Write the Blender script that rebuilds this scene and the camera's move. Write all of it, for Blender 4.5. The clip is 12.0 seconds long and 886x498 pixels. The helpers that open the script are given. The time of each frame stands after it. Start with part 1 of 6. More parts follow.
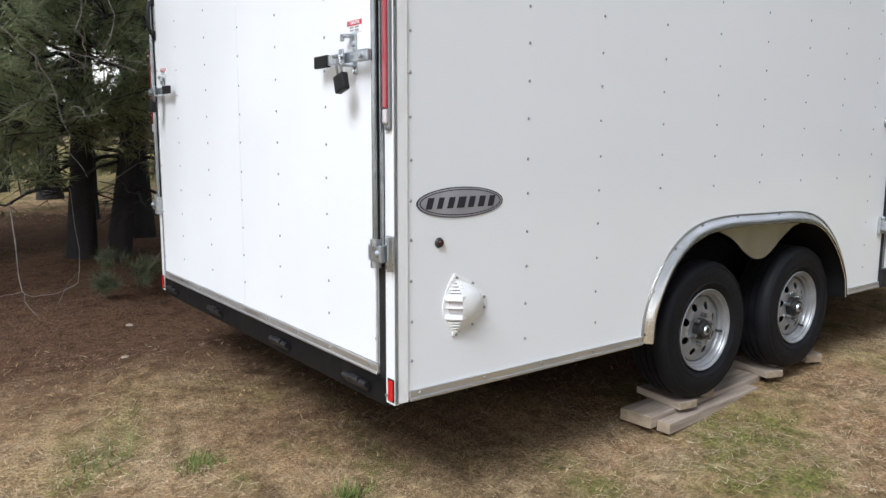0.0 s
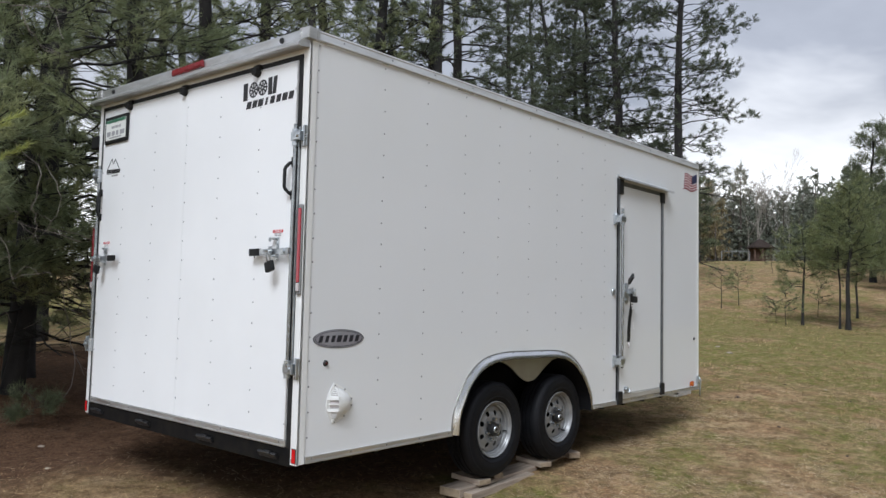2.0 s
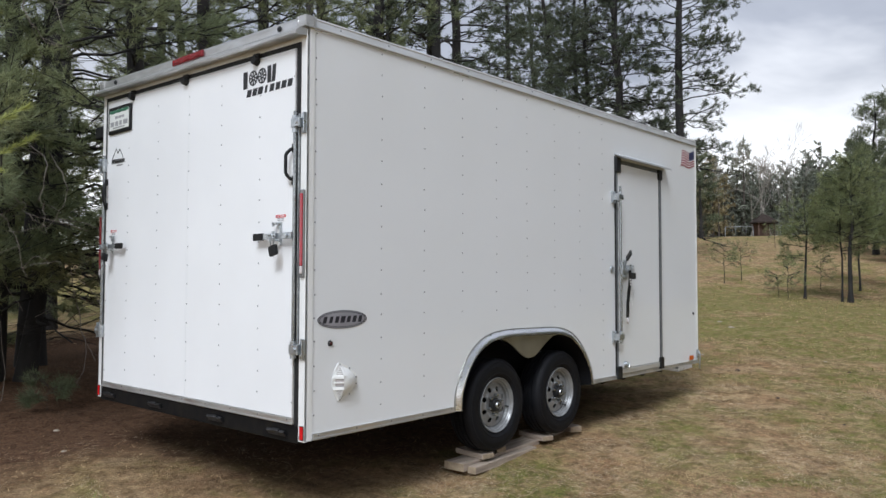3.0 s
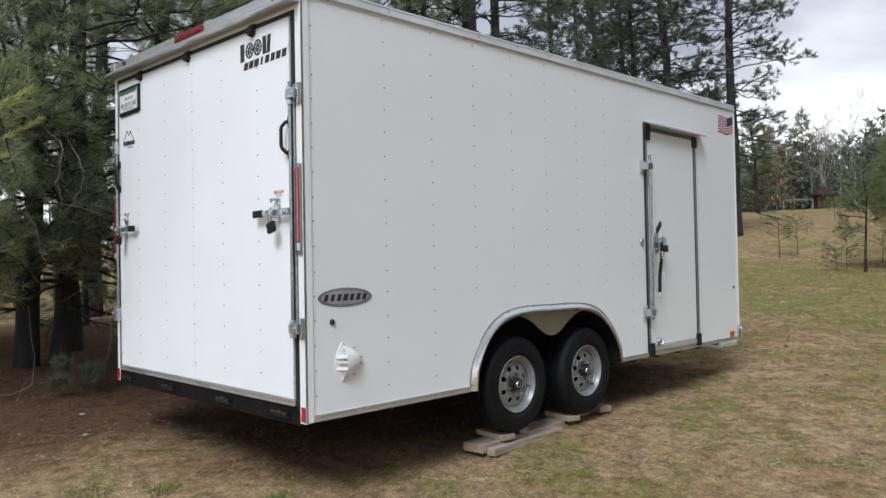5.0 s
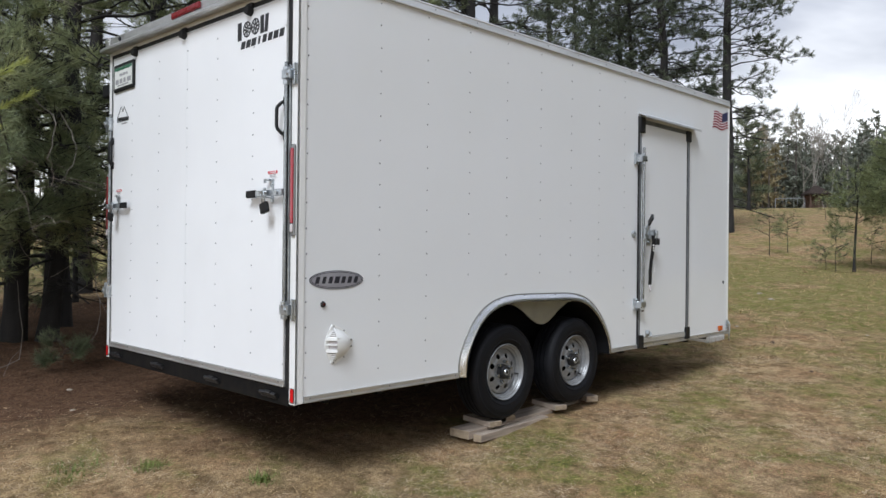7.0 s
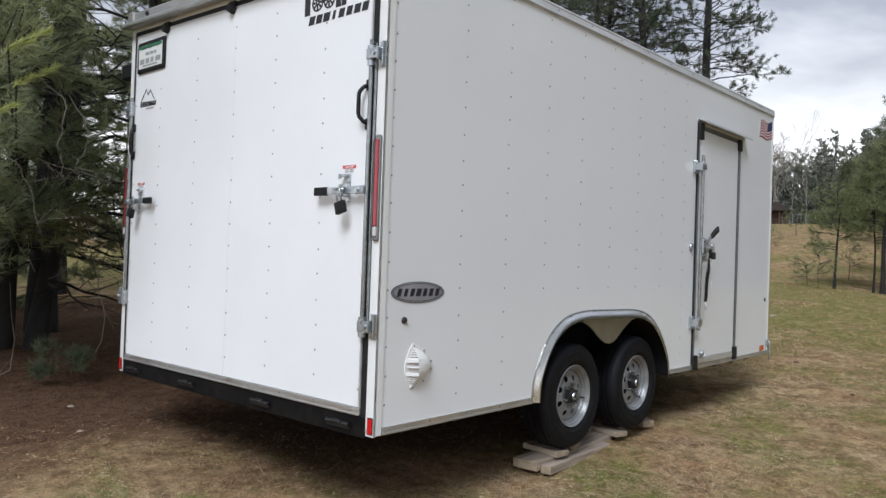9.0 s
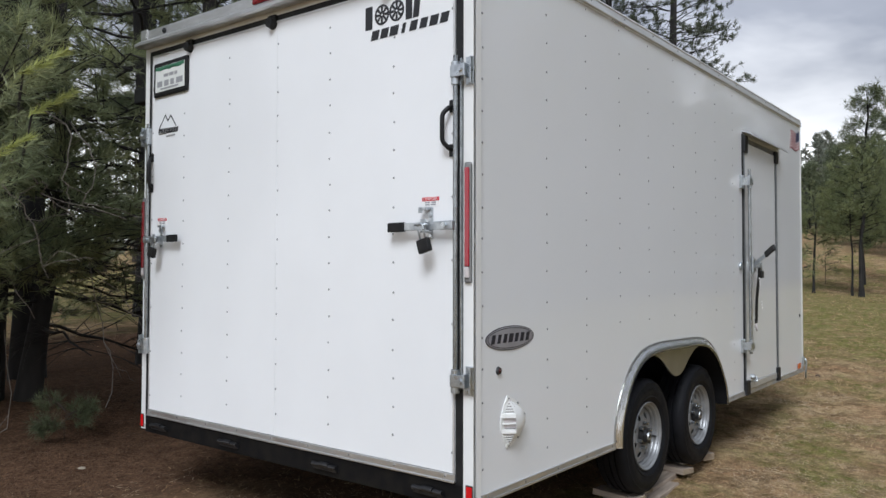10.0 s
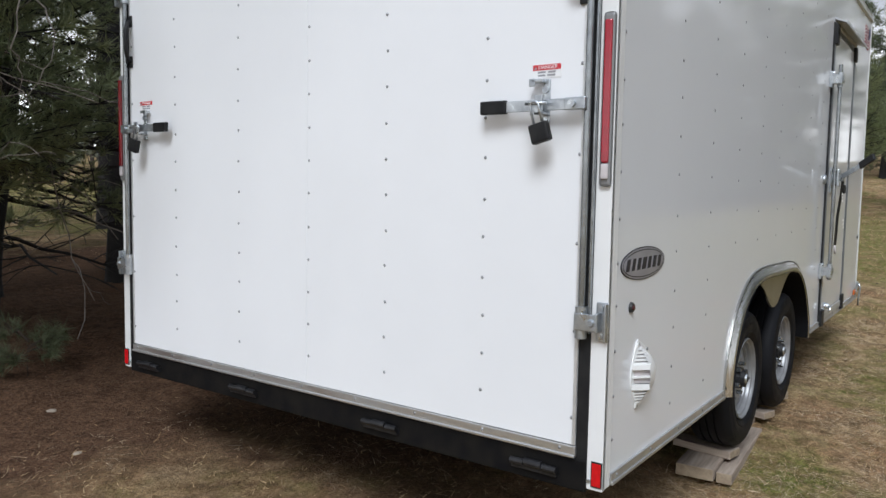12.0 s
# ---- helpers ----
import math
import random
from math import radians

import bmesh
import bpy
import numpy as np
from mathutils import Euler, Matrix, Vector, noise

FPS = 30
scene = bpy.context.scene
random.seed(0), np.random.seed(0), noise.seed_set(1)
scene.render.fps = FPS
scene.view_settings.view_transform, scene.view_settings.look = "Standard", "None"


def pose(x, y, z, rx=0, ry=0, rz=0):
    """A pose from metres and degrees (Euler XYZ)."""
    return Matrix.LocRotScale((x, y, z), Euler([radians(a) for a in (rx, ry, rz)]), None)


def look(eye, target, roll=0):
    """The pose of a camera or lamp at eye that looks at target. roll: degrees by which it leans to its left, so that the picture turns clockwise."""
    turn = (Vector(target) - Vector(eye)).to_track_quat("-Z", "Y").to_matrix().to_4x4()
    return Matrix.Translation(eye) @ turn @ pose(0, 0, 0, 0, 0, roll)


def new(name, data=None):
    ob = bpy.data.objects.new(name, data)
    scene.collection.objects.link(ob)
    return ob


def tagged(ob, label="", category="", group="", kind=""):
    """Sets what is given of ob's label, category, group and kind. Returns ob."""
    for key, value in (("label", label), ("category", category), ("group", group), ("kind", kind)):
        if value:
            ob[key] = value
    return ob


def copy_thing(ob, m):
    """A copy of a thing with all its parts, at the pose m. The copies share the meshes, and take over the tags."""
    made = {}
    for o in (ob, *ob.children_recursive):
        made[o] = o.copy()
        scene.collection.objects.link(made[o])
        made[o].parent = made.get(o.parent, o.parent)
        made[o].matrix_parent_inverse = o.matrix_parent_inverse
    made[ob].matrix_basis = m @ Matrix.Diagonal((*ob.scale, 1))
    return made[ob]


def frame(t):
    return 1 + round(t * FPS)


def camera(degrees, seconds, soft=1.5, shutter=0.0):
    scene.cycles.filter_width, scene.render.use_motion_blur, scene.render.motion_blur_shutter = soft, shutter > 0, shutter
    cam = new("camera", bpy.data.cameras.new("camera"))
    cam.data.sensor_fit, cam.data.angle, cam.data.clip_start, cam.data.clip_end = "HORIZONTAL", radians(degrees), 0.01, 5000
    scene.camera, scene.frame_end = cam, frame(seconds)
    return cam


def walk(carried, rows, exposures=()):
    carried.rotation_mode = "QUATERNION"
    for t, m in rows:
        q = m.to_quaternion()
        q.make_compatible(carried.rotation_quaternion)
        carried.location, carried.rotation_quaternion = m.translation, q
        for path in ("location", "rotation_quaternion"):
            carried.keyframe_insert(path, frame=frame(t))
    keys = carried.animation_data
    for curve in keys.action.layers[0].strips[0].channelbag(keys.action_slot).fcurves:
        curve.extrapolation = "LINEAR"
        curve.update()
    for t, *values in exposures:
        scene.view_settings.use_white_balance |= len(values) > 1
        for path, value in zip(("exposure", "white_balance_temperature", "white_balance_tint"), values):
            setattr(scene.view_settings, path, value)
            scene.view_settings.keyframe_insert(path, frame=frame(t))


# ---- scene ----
cam = camera(61.1, 12.0)
PATH = [
    (0, (-1.408, -2.143, 1.555), (-0.2155, -0.562, 1.278), 0.2),
    (0.5, (-1.847, -2.475, 1.572), (-0.456, -1.04, 1.482), 1.0),
    (1, (-2.239, -2.793, 1.587), (-0.758, -1.453, 1.694), -1.1),
    (1.5, (-2.546, -3.123, 1.607), (-1.025, -1.827, 1.682), 0.6),
    (2, (-2.736, -3.428, 1.597), (-1.227, -2.122, 1.73), 1.3),
    (2.5, (-2.826, -3.495, 1.588), (-1.306, -2.2, 1.709), 0.9),
    (3, (-2.806, -3.528, 1.586), (-1.301, -2.213, 1.67), 0.1),
    (3.2, (-2.745, -3.556, 1.577), (-1.249, -2.229, 1.63), -0.3),
    (5, (-2.458, -3.588, 1.537), (-1.046, -2.172, 1.575), -1.1),
    (5.5, (-2.449, -3.583, 1.539), (-1.027, -2.176, 1.561), -0.4),
    (6, (-2.468, -3.594, 1.532), (-1.043, -2.191, 1.571), 0.1),
    (6.5, (-2.464, -3.59, 1.531), (-1.037, -2.189, 1.547), 0.7),
    (7, (-2.466, -3.589, 1.523), (-1.039, -2.189, 1.529), 0.6),
    (7.2, (-2.462, -3.576, 1.518), (-1.036, -2.173, 1.525), 0.6),
    (8.8, (-2.569, -2.833, 1.506), (-1.072, -1.507, 1.514), 2.6),
    (9, (-2.561, -2.675, 1.525), (-1.061, -1.352, 1.551), 2.0),
    (9.5, (-2.565, -2.243, 1.596), (-1.059, -0.927, 1.631), 0.8),
    (10, (-2.623, -1.918, 1.647), (-1.058, -0.674, 1.709), 0.1),
    (10.5, (-2.626, -1.809, 1.685), (-1.063, -0.61, 2.026), -0.3),
    (11, (-2.532, -1.637, 1.631), (-0.949, -0.42, 1.742), 0.9),
    (11.5, (-2.316, -1.307, 1.6), (-0.752, -0.063, 1.518), 1.4),
    (12, (-2.177, -0.932, 1.584), (-0.558, 0.232, 1.425), 1.0),
]
walk(cam, [(t, look(eye, target, roll)) for t, eye, target, roll in PATH],
     exposures=[(0, 0.53), (0.5, 0.24), (1, 0.09), (2, 0.13), (7.2, 0.22), (9, 0.15), (9.5, 0.05), (10, 0.05), (10.5, -0.06), (11, -0.21), (11.5, -0.08), (12, 0.08)])

# ---- world, sun and exposure ----
SUN_ELEV, SUN_AZ = radians(48), radians(205)      # azimuth of the side the light comes from, from +x towards +y
world = bpy.data.worlds.new("overcast_sky")
scene.world = world
world.use_nodes = True
wn, wl = world.node_tree.nodes, world.node_tree.links
wn.clear()
w_out = wn.new("ShaderNodeOutputWorld")
w_bg = wn.new("ShaderNodeBackground")
w_bg.inputs["Strength"].default_value = 1.0
w_sky = wn.new("ShaderNodeTexSky")
w_sky.sky_type = "NISHITA"
w_sky.sun_disc = False
w_sky.sun_elevation = SUN_ELEV
w_sky.sun_rotation = radians(90) - SUN_AZ
w_dim = wn.new("ShaderNodeVectorMath")
w_dim.operation = "SCALE"
w_dim.inputs["Scale"].default_value = 0.06
w_co = wn.new("ShaderNodeTexCoord")
w_sep = wn.new("ShaderNodeSeparateXYZ")
w_map = wn.new("ShaderNodeMapping")
w_map.inputs["Scale"].default_value = (1.6, 1.6, 4.5)
w_map.inputs["Location"].default_value = (0.35, 0.2, 0.1)
w_noise = wn.new("ShaderNodeTexNoise")
w_noise.inputs["Scale"].default_value = 1.5
w_noise.inputs["Detail"].default_value = 5
w_noise.inputs["Roughness"].default_value = 0.5
w_noise.inputs["Distortion"].default_value = 0.3
w_ramp = wn.new("ShaderNodeValToRGB")
w_ramp.color_ramp.elements[0].position = 0.33
w_ramp.color_ramp.elements[0].color = (0.345, 0.380, 0.462, 1)
w_ramp.color_ramp.elements[1].position = 0.68
w_ramp.color_ramp.elements[1].color = (0.610, 0.655, 0.765, 1)
w_hor = wn.new("ShaderNodeMapRange")              # thinner, brighter cloud low over the land
w_hor.inputs["From Min"].default_value = 0.14
w_hor.inputs["From Max"].default_value = 0.295
w_hor.inputs["To Min"].default_value = 1.0
w_hor.inputs["To Max"].default_value = 0.0
w_mix = wn.new("ShaderNodeMixRGB")
w_mix.inputs["Color2"].default_value = (1.36, 1.39, 1.44, 1)
w_add = wn.new("ShaderNodeMixRGB")
w_add.inputs["Fac"].default_value = 0.9
wl.new(w_co.outputs["Generated"], w_map.inputs["Vector"])
wl.new(w_co.outputs["Generated"], w_sep.inputs[0])
wl.new(w_map.outputs[0], w_noise.inputs["Vector"])
wl.new(w_noise.outputs["Fac"], w_ramp.inputs[0])
w_uneven = wn.new("ShaderNodeMath")              # an uneven lower edge of the darker cloud
w_uneven.operation = "MULTIPLY_ADD"
w_uneven.inputs[1].default_value = -0.35
w_shift = wn.new("ShaderNodeMath")
w_shift.inputs[1].default_value = 0.175
wl.new(w_noise.outputs["Fac"], w_uneven.inputs[0])
wl.new(w_sep.outputs["Z"], w_uneven.inputs[2])
wl.new(w_uneven.outputs[0], w_shift.inputs[0])
wl.new(w_shift.outputs[0], w_hor.inputs["Value"])
wl.new(w_hor.outputs[0], w_mix.inputs["Fac"])
wl.new(w_ramp.outputs[0], w_mix.inputs["Color1"])
wl.new(w_sky.outputs[0], w_dim.inputs[0])
wl.new(w_dim.outputs[0], w_add.inputs["Color1"])
wl.new(w_mix.outputs[0], w_add.inputs["Color2"])
wl.new(w_add.outputs[0], w_bg.inputs["Color"])
wl.new(w_bg.outputs[0], w_out.inputs["Surface"])

sun_data = bpy.data.lights.new("sun", "SUN")
sun_data.energy = 2.8
sun_data.angle = radians(24)
sun_data.color = (0.90, 0.965, 1.05)
sun = new("sun", sun_data)
sun_dir = Vector((math.cos(SUN_ELEV) * math.cos(SUN_AZ), math.cos(SUN_ELEV) * math.sin(SUN_AZ), math.sin(SUN_ELEV)))
sun.matrix_world = look(sun_dir * 50, (0, 0, 0))


# ---- materials ----
def material(name, color, rough=0.5, metal=0.0, color2=None, scale=8.0, detail=4.0, bump=0.0, bump_scale=60.0,
             spec=0.5, coat=0.0, translucent=0.0, island=0.0, stretch=(1, 1, 1), rough2=None, contrast=(0.35, 0.65)):
    m = bpy.data.materials.new(name)
    m.use_nodes = True
    nd, ln = m.node_tree.nodes, m.node_tree.links
    bs = nd["Principled BSDF"]
    out = nd["Material Output"]
    bs.inputs["Base Color"].default_value = (*color, 1)
    bs.inputs["Roughness"].default_value = rough
    bs.inputs["Metallic"].default_value = metal
    bs.inputs["Specular IOR Level"].default_value = spec
    bs.inputs["Coat Weight"].default_value = coat
    bs.inputs["Coat Roughness"].default_value = 0.06
    co = nd.new("ShaderNodeTexCoord")
    mp = nd.new("ShaderNodeMapping")
    mp.inputs["Scale"].default_value = stretch
    ln.new(co.outputs["Object"], mp.inputs["Vector"])
    col = None
    if color2:
        nz = nd.new("ShaderNodeTexNoise")
        nz.inputs["Scale"].default_value = scale
        nz.inputs["Detail"].default_value = detail
        rp = nd.new("ShaderNodeValToRGB")
        rp.color_ramp.elements[0].position, rp.color_ramp.elements[1].position = contrast
        rp.color_ramp.elements[0].color = (*color, 1)
        rp.color_ramp.elements[1].color = (*color2, 1)
        ln.new(mp.outputs[0], nz.inputs["Vector"])
        ln.new(nz.outputs["Fac"], rp.inputs[0])
        col = rp.outputs[0]
        if rough2 is not None:
            rr = nd.new("ShaderNodeMapRange")
            rr.inputs["From Min"].default_value, rr.inputs["From Max"].default_value = contrast
            rr.inputs["To Min"].default_value, rr.inputs["To Max"].default_value = rough, rough2
            ln.new(nz.outputs["Fac"], rr.inputs["Value"])
            ln.new(rr.outputs[0], bs.inputs["Roughness"])
    if island:
        geo = nd.new("ShaderNodeNewGeometry")
        hs = nd.new("ShaderNodeHueSaturation")
        mr = nd.new("ShaderNodeMapRange")
        mr.inputs["To Min"].default_value, mr.inputs["To Max"].default_value = 1 - island, 1 + island
        ln.new(geo.outputs["Random Per Island"], mr.inputs["Value"])
        ln.new(mr.outputs[0], hs.inputs["Value"])
        if col:
            ln.new(col, hs.inputs["Color"])
        else:
            hs.inputs["Color"].default_value = (*color, 1)
        col = hs.outputs[0]
    if col:
        ln.new(col, bs.inputs["Base Color"])
    if bump:
        bn = nd.new("ShaderNodeTexNoise")
        bn.inputs["Scale"].default_value = bump_scale
        bn.inputs["Detail"].default_value = 4
        bp = nd.new("ShaderNodeBump")
        bp.inputs["Strength"].default_value = bump
        bp.inputs["Distance"].default_value = 0.01
        ln.new(mp.outputs[0], bn.inputs["Vector"])
        ln.new(bn.outputs["Fac"], bp.inputs["Height"])
        ln.new(bp.outputs[0], bs.inputs["Normal"])
    if translucent:
        tr = nd.new("ShaderNodeBsdfTranslucent")
        mx = nd.new("ShaderNodeMixShader")
        mx.inputs[0].default_value = translucent
        if col:
            ln.new(col, tr.inputs["Color"])
        else:
            tr.inputs["Color"].default_value = (*color, 1)
        ln.new(bs.outputs[0], mx.inputs[1])
        ln.new(tr.outputs[0], mx.inputs[2])
        ln.new(mx.outputs[0], out.inputs["Surface"])
    return m


M_SIDE = material("white_gloss_side_panel", (0.75, 0.76, 0.77), 0.055, color2=(0.765, 0.775, 0.79), scale=1.2, bump=0.005, bump_scale=2.2, rough2=0.09, coat=0.25)
M_DOOR = material("white_painted_door_panel", (0.77, 0.775, 0.785), 0.30, color2=(0.80, 0.805, 0.815), scale=1.5, bump=0.006, bump_scale=4.0, rough2=0.38)
M_TRIM = material("white_enamel_trim", (0.76, 0.76, 0.75), 0.28, color2=(0.70, 0.70, 0.68), scale=5, contrast=(0.5, 0.8))
M_ALU = material("mill_aluminium", (0.72, 0.72, 0.715), 0.36, 0.65, color2=(0.60, 0.60, 0.59), scale=9, rough2=0.48, stretch=(0.3, 0.3, 2))
M_RAIL = material("bright_rail_aluminium", (0.86, 0.87, 0.88), 0.26, 0.75, color2=(0.76, 0.77, 0.775), scale=6, rough2=0.42, stretch=(0.3, 2, 2))
M_ALUROOF = material("weathered_aluminium", (0.68, 0.675, 0.665), 0.28, 0.9, color2=(0.50, 0.495, 0.485), scale=7, rough2=0.55, stretch=(0.5, 0.5, 2))
M_DEEPRED = material("deep_red_lens", (0.16, 0.008, 0.012), 0.15, color2=(0.22, 0.015, 0.02), scale=14, coat=0.3)
M_BRIGHT = material("polished_fender_aluminium", (0.90, 0.895, 0.89), 0.16, 0.95, color2=(0.84, 0.835, 0.83), scale=3, rough2=0.26)
M_ZINC = material("galvanised_steel", (0.60, 0.63, 0.65), 0.24, 0.95, color2=(0.42, 0.45, 0.48), scale=30, rough2=0.5)
# grey on the white awning: the shade of its underside put into the colour
M_AWNING = material("shaded_white_awning_sheet", (0.50, 0.51, 0.53), 0.32, 0.2, color2=(0.44, 0.45, 0.465), scale=9)
M_GREY = material("grey_door_channel", (0.16, 0.17, 0.18), 0.42, 0.6, color2=(0.22, 0.23, 0.24), scale=14)
M_RUBBER = material("black_rubber", (0.008, 0.008, 0.009), 0.55, color2=(0.016, 0.016, 0.016), scale=20, spec=0.3)
M_BLACK = material("black_paint_frame", (0.006, 0.006, 0.007), 0.5, color2=(0.012, 0.011, 0.010), scale=12, spec=0.10, bump=0.1, bump_scale=40)
M_TYRE = material("tyre_rubber", (0.006, 0.0065, 0.008), 0.52, color2=(0.010, 0.010, 0.012), scale=9, spec=0.17, rough2=0.7, bump=0.15, bump_scale=90)
M_RIM = material("silver_wheel_paint", (0.29, 0.295, 0.30), 0.38, 0.40, color2=(0.22, 0.222, 0.226), scale=11)
M_ROD = material("zinc_plated_rod", (0.36, 0.38, 0.39), 0.26, 0.85, color2=(0.26, 0.275, 0.285), scale=20)
M_HINGE = material("glossy_black_hinge", (0.010, 0.010, 0.011), 0.38, color2=(0.02, 0.02, 0.022), scale=30, spec=0.4)
M_DARKRED = material("dark_red_lens", (0.05, 0.008, 0.008), 0.25)
M_RIVET = material("painted_rivet", (0.32, 0.325, 0.335), 0.3, 0.25, color2=(0.24, 0.245, 0.25), scale=40)
# darker copy of the pine bark, with the trunks' shade put into its colour
M_BARKSHADE = material("shaded_pine_bark", (0.013, 0.012, 0.0115), 0.95, color2=(0.032, 0.028, 0.026), scale=5, bump=0.8, bump_scale=12, stretch=(1, 1, 0.3))
M_HUB = material("dark_hub_iron", (0.016, 0.016, 0.018), 0.5, 0.2, color2=(0.03, 0.03, 0.03), scale=30)
M_RED = material("red_lens", (0.36, 0.012, 0.028), 0.12, color2=(0.29, 0.01, 0.022), scale=30, coat=0.4)
M_TAPE = material("red_reflector", (0.62, 0.008, 0.012), 0.2, color2=(0.5, 0.006, 0.01), scale=60)
M_CLEAR = material("clear_lens_end", (0.55, 0.5, 0.5), 0.15, color2=(0.45, 0.42, 0.42), scale=40)
M_LENSBASE = material("grey_lamp_base", (0.20, 0.20, 0.20), 0.4)
M_AMBER = material("amber_lens", (0.50, 0.10, 0.015), 0.2)
M_VENT = material("white_vent_plastic", (0.80, 0.80, 0.79), 0.35, color2=(0.76, 0.76, 0.74), scale=20)
M_DECAL = material("black_decal_vinyl", (0.012, 0.012, 0.014), 0.4)
M_BADGE = material("brushed_silver_badge", (0.50, 0.50, 0.56), 0.32, 0.5, color2=(0.32, 0.32, 0.37), scale=3)
M_INK = material("badge_dark_ink", (0.02, 0.02, 0.03), 0.4)
M_LABELRED = material("label_red", (0.55, 0.02, 0.03), 0.45)
M_LABELWHITE = material("label_white", (0.80, 0.80, 0.80), 0.5)
M_LABELGREY = material("label_grey_print", (0.30, 0.30, 0.31), 0.5)
M_PAPER = material("plate_paper", (0.70, 0.71, 0.68), 0.4)
M_PLATEGREEN = material("plate_green_band", (0.04, 0.16, 0.09), 0.4)
M_FLAGRED = material("flag_red", (0.24, 0.010, 0.025), 0.4)
M_FLAGBLUE = material("flag_blue", (0.02, 0.025, 0.085), 0.4)
M_WELL = material("dark_wheel_well", (0.008, 0.008, 0.009), 0.85, spec=0.1)
M_SADDLE = material("plain_fender_aluminium", (0.36, 0.355, 0.335), 0.28, 0.85, color2=(0.31, 0.305, 0.29), scale=6)
M_LUMBER = material("weathered_lumber", (0.40, 0.325, 0.26), 0.85, color2=(0.24, 0.19, 0.15), scale=5, bump=0.35, bump_scale=30, stretch=(0.6, 8, 8))
M_LUMBER_END = material("sawn_lumber_end", (0.33, 0.26, 0.18), 0.85, color2=(0.23, 0.175, 0.12), scale=30)
M_BARK = material("pine_bark", (0.034, 0.028, 0.025), 0.95, color2=(0.150, 0.118, 0.098), scale=9, contrast=(0.40, 0.60), spec=0.1, bump=1.0, bump_scale=18, stretch=(1, 1, 0.28))
M_BARKDARK = material("dark_limb_bark", (0.060, 0.049, 0.042), 0.95, color2=(0.115, 0.092, 0.077), scale=20)
M_TWIG = material("grey_dead_twig", (0.27, 0.235, 0.205), 0.9, color2=(0.16, 0.135, 0.115), scale=12)
M_BIRCH = material("pale_bare_wood", (0.40, 0.365, 0.33), 0.85, color2=(0.27, 0.24, 0.21), scale=6)
M_NEEDLE = material("pine_needles", (0.195, 0.230, 0.125), 0.5, color2=(0.290, 0.310, 0.155), scale=1.4, island=0.45, translucent=0.48, contrast=(0.4, 0.62))
M_SHOOT = material("fresh_pine_shoots", (0.33, 0.36, 0.10), 0.5, color2=(0.40, 0.42, 0.13), scale=3, island=0.35, translucent=0.4)
M_NEEDLE_Y = material("young_pine_needles", (0.165, 0.200, 0.090), 0.5, color2=(0.235, 0.250, 0.110), scale=1.6, island=0.4, translucent=0.28)
M_NEEDLE_BACK = material("dark_pine_needles", (0.074, 0.096, 0.060), 0.55, color2=(0.114, 0.132, 0.078), scale=0.9, island=0.45, translucent=0.35)
M_NEEDLE_MID = material("slope_pine_needles", (0.125, 0.152, 0.085), 0.55, color2=(0.180, 0.200, 0.110), scale=0.9, island=0.45, translucent=0.35)
# paler and greyer than the nearer needles: distance haze mixed into the base colour
M_NEEDLE_FAR = material("hazy_far_needles", (0.165, 0.182, 0.142), 0.7, color2=(0.225, 0.232, 0.175), scale=0.12, island=0.55, translucent=0.3)
M_LARCH = material("yellow_spring_foliage", (0.20, 0.165, 0.085), 0.6, color2=(0.27, 0.215, 0.115), scale=0.5, island=0.4, translucent=0.25)
M_GRASSDRY = material("dry_grass_blades", (0.29, 0.180, 0.088), 0.85, color2=(0.50, 0.365, 0.205), scale=3.0, island=0.7, translucent=0.2)
M_STRAW = material("bleached_straw", (0.44, 0.32, 0.20), 0.8, color2=(0.63, 0.50, 0.34), scale=2.0, island=0.5, translucent=0.15)
M_GRASSGREEN = material("green_grass_blades", (0.13, 0.18, 0.04), 0.7, color2=(0.20, 0.235, 0.065), scale=1.2, island=0.35, translucent=0.25)
M_LITTER = material("fallen_pine_needles", (0.14, 0.085, 0.05), 0.9, color2=(0.25, 0.155, 0.095), scale=1.0, island=0.4)
M_STONE = material("pale_stone", (0.40, 0.34, 0.27), 0.85, color2=(0.3, 0.24, 0.19), scale=12, bump=0.4, bump_scale=25)
M_PALEBLOCK = material("pale_concrete_block", (0.62, 0.60, 0.57), 0.85, color2=(0.52, 0.50, 0.47), scale=14, bump=0.3, bump_scale=40)
M_CHIP = material("dark_bark_chip", (0.03, 0.02, 0.015), 0.9, color2=(0.11, 0.07, 0.05), scale=30)
M_SHED = material("dark_log_wall", (0.085, 0.05, 0.038), 0.85, color2=(0.13, 0.078, 0.058), scale=8)
M_ROOF = material("dark_brown_shingle", (0.030, 0.023, 0.020), 0.95, color2=(0.05, 0.038, 0.033), scale=5, spec=0.1)
M_GALV = material("grey_steel_tube", (0.28, 0.29, 0.30), 0.5, 0.3)
M_HOUSE = material("pale_siding", (0.40, 0.37, 0.32), 0.7, color2=(0.34, 0.32, 0.28), scale=3)


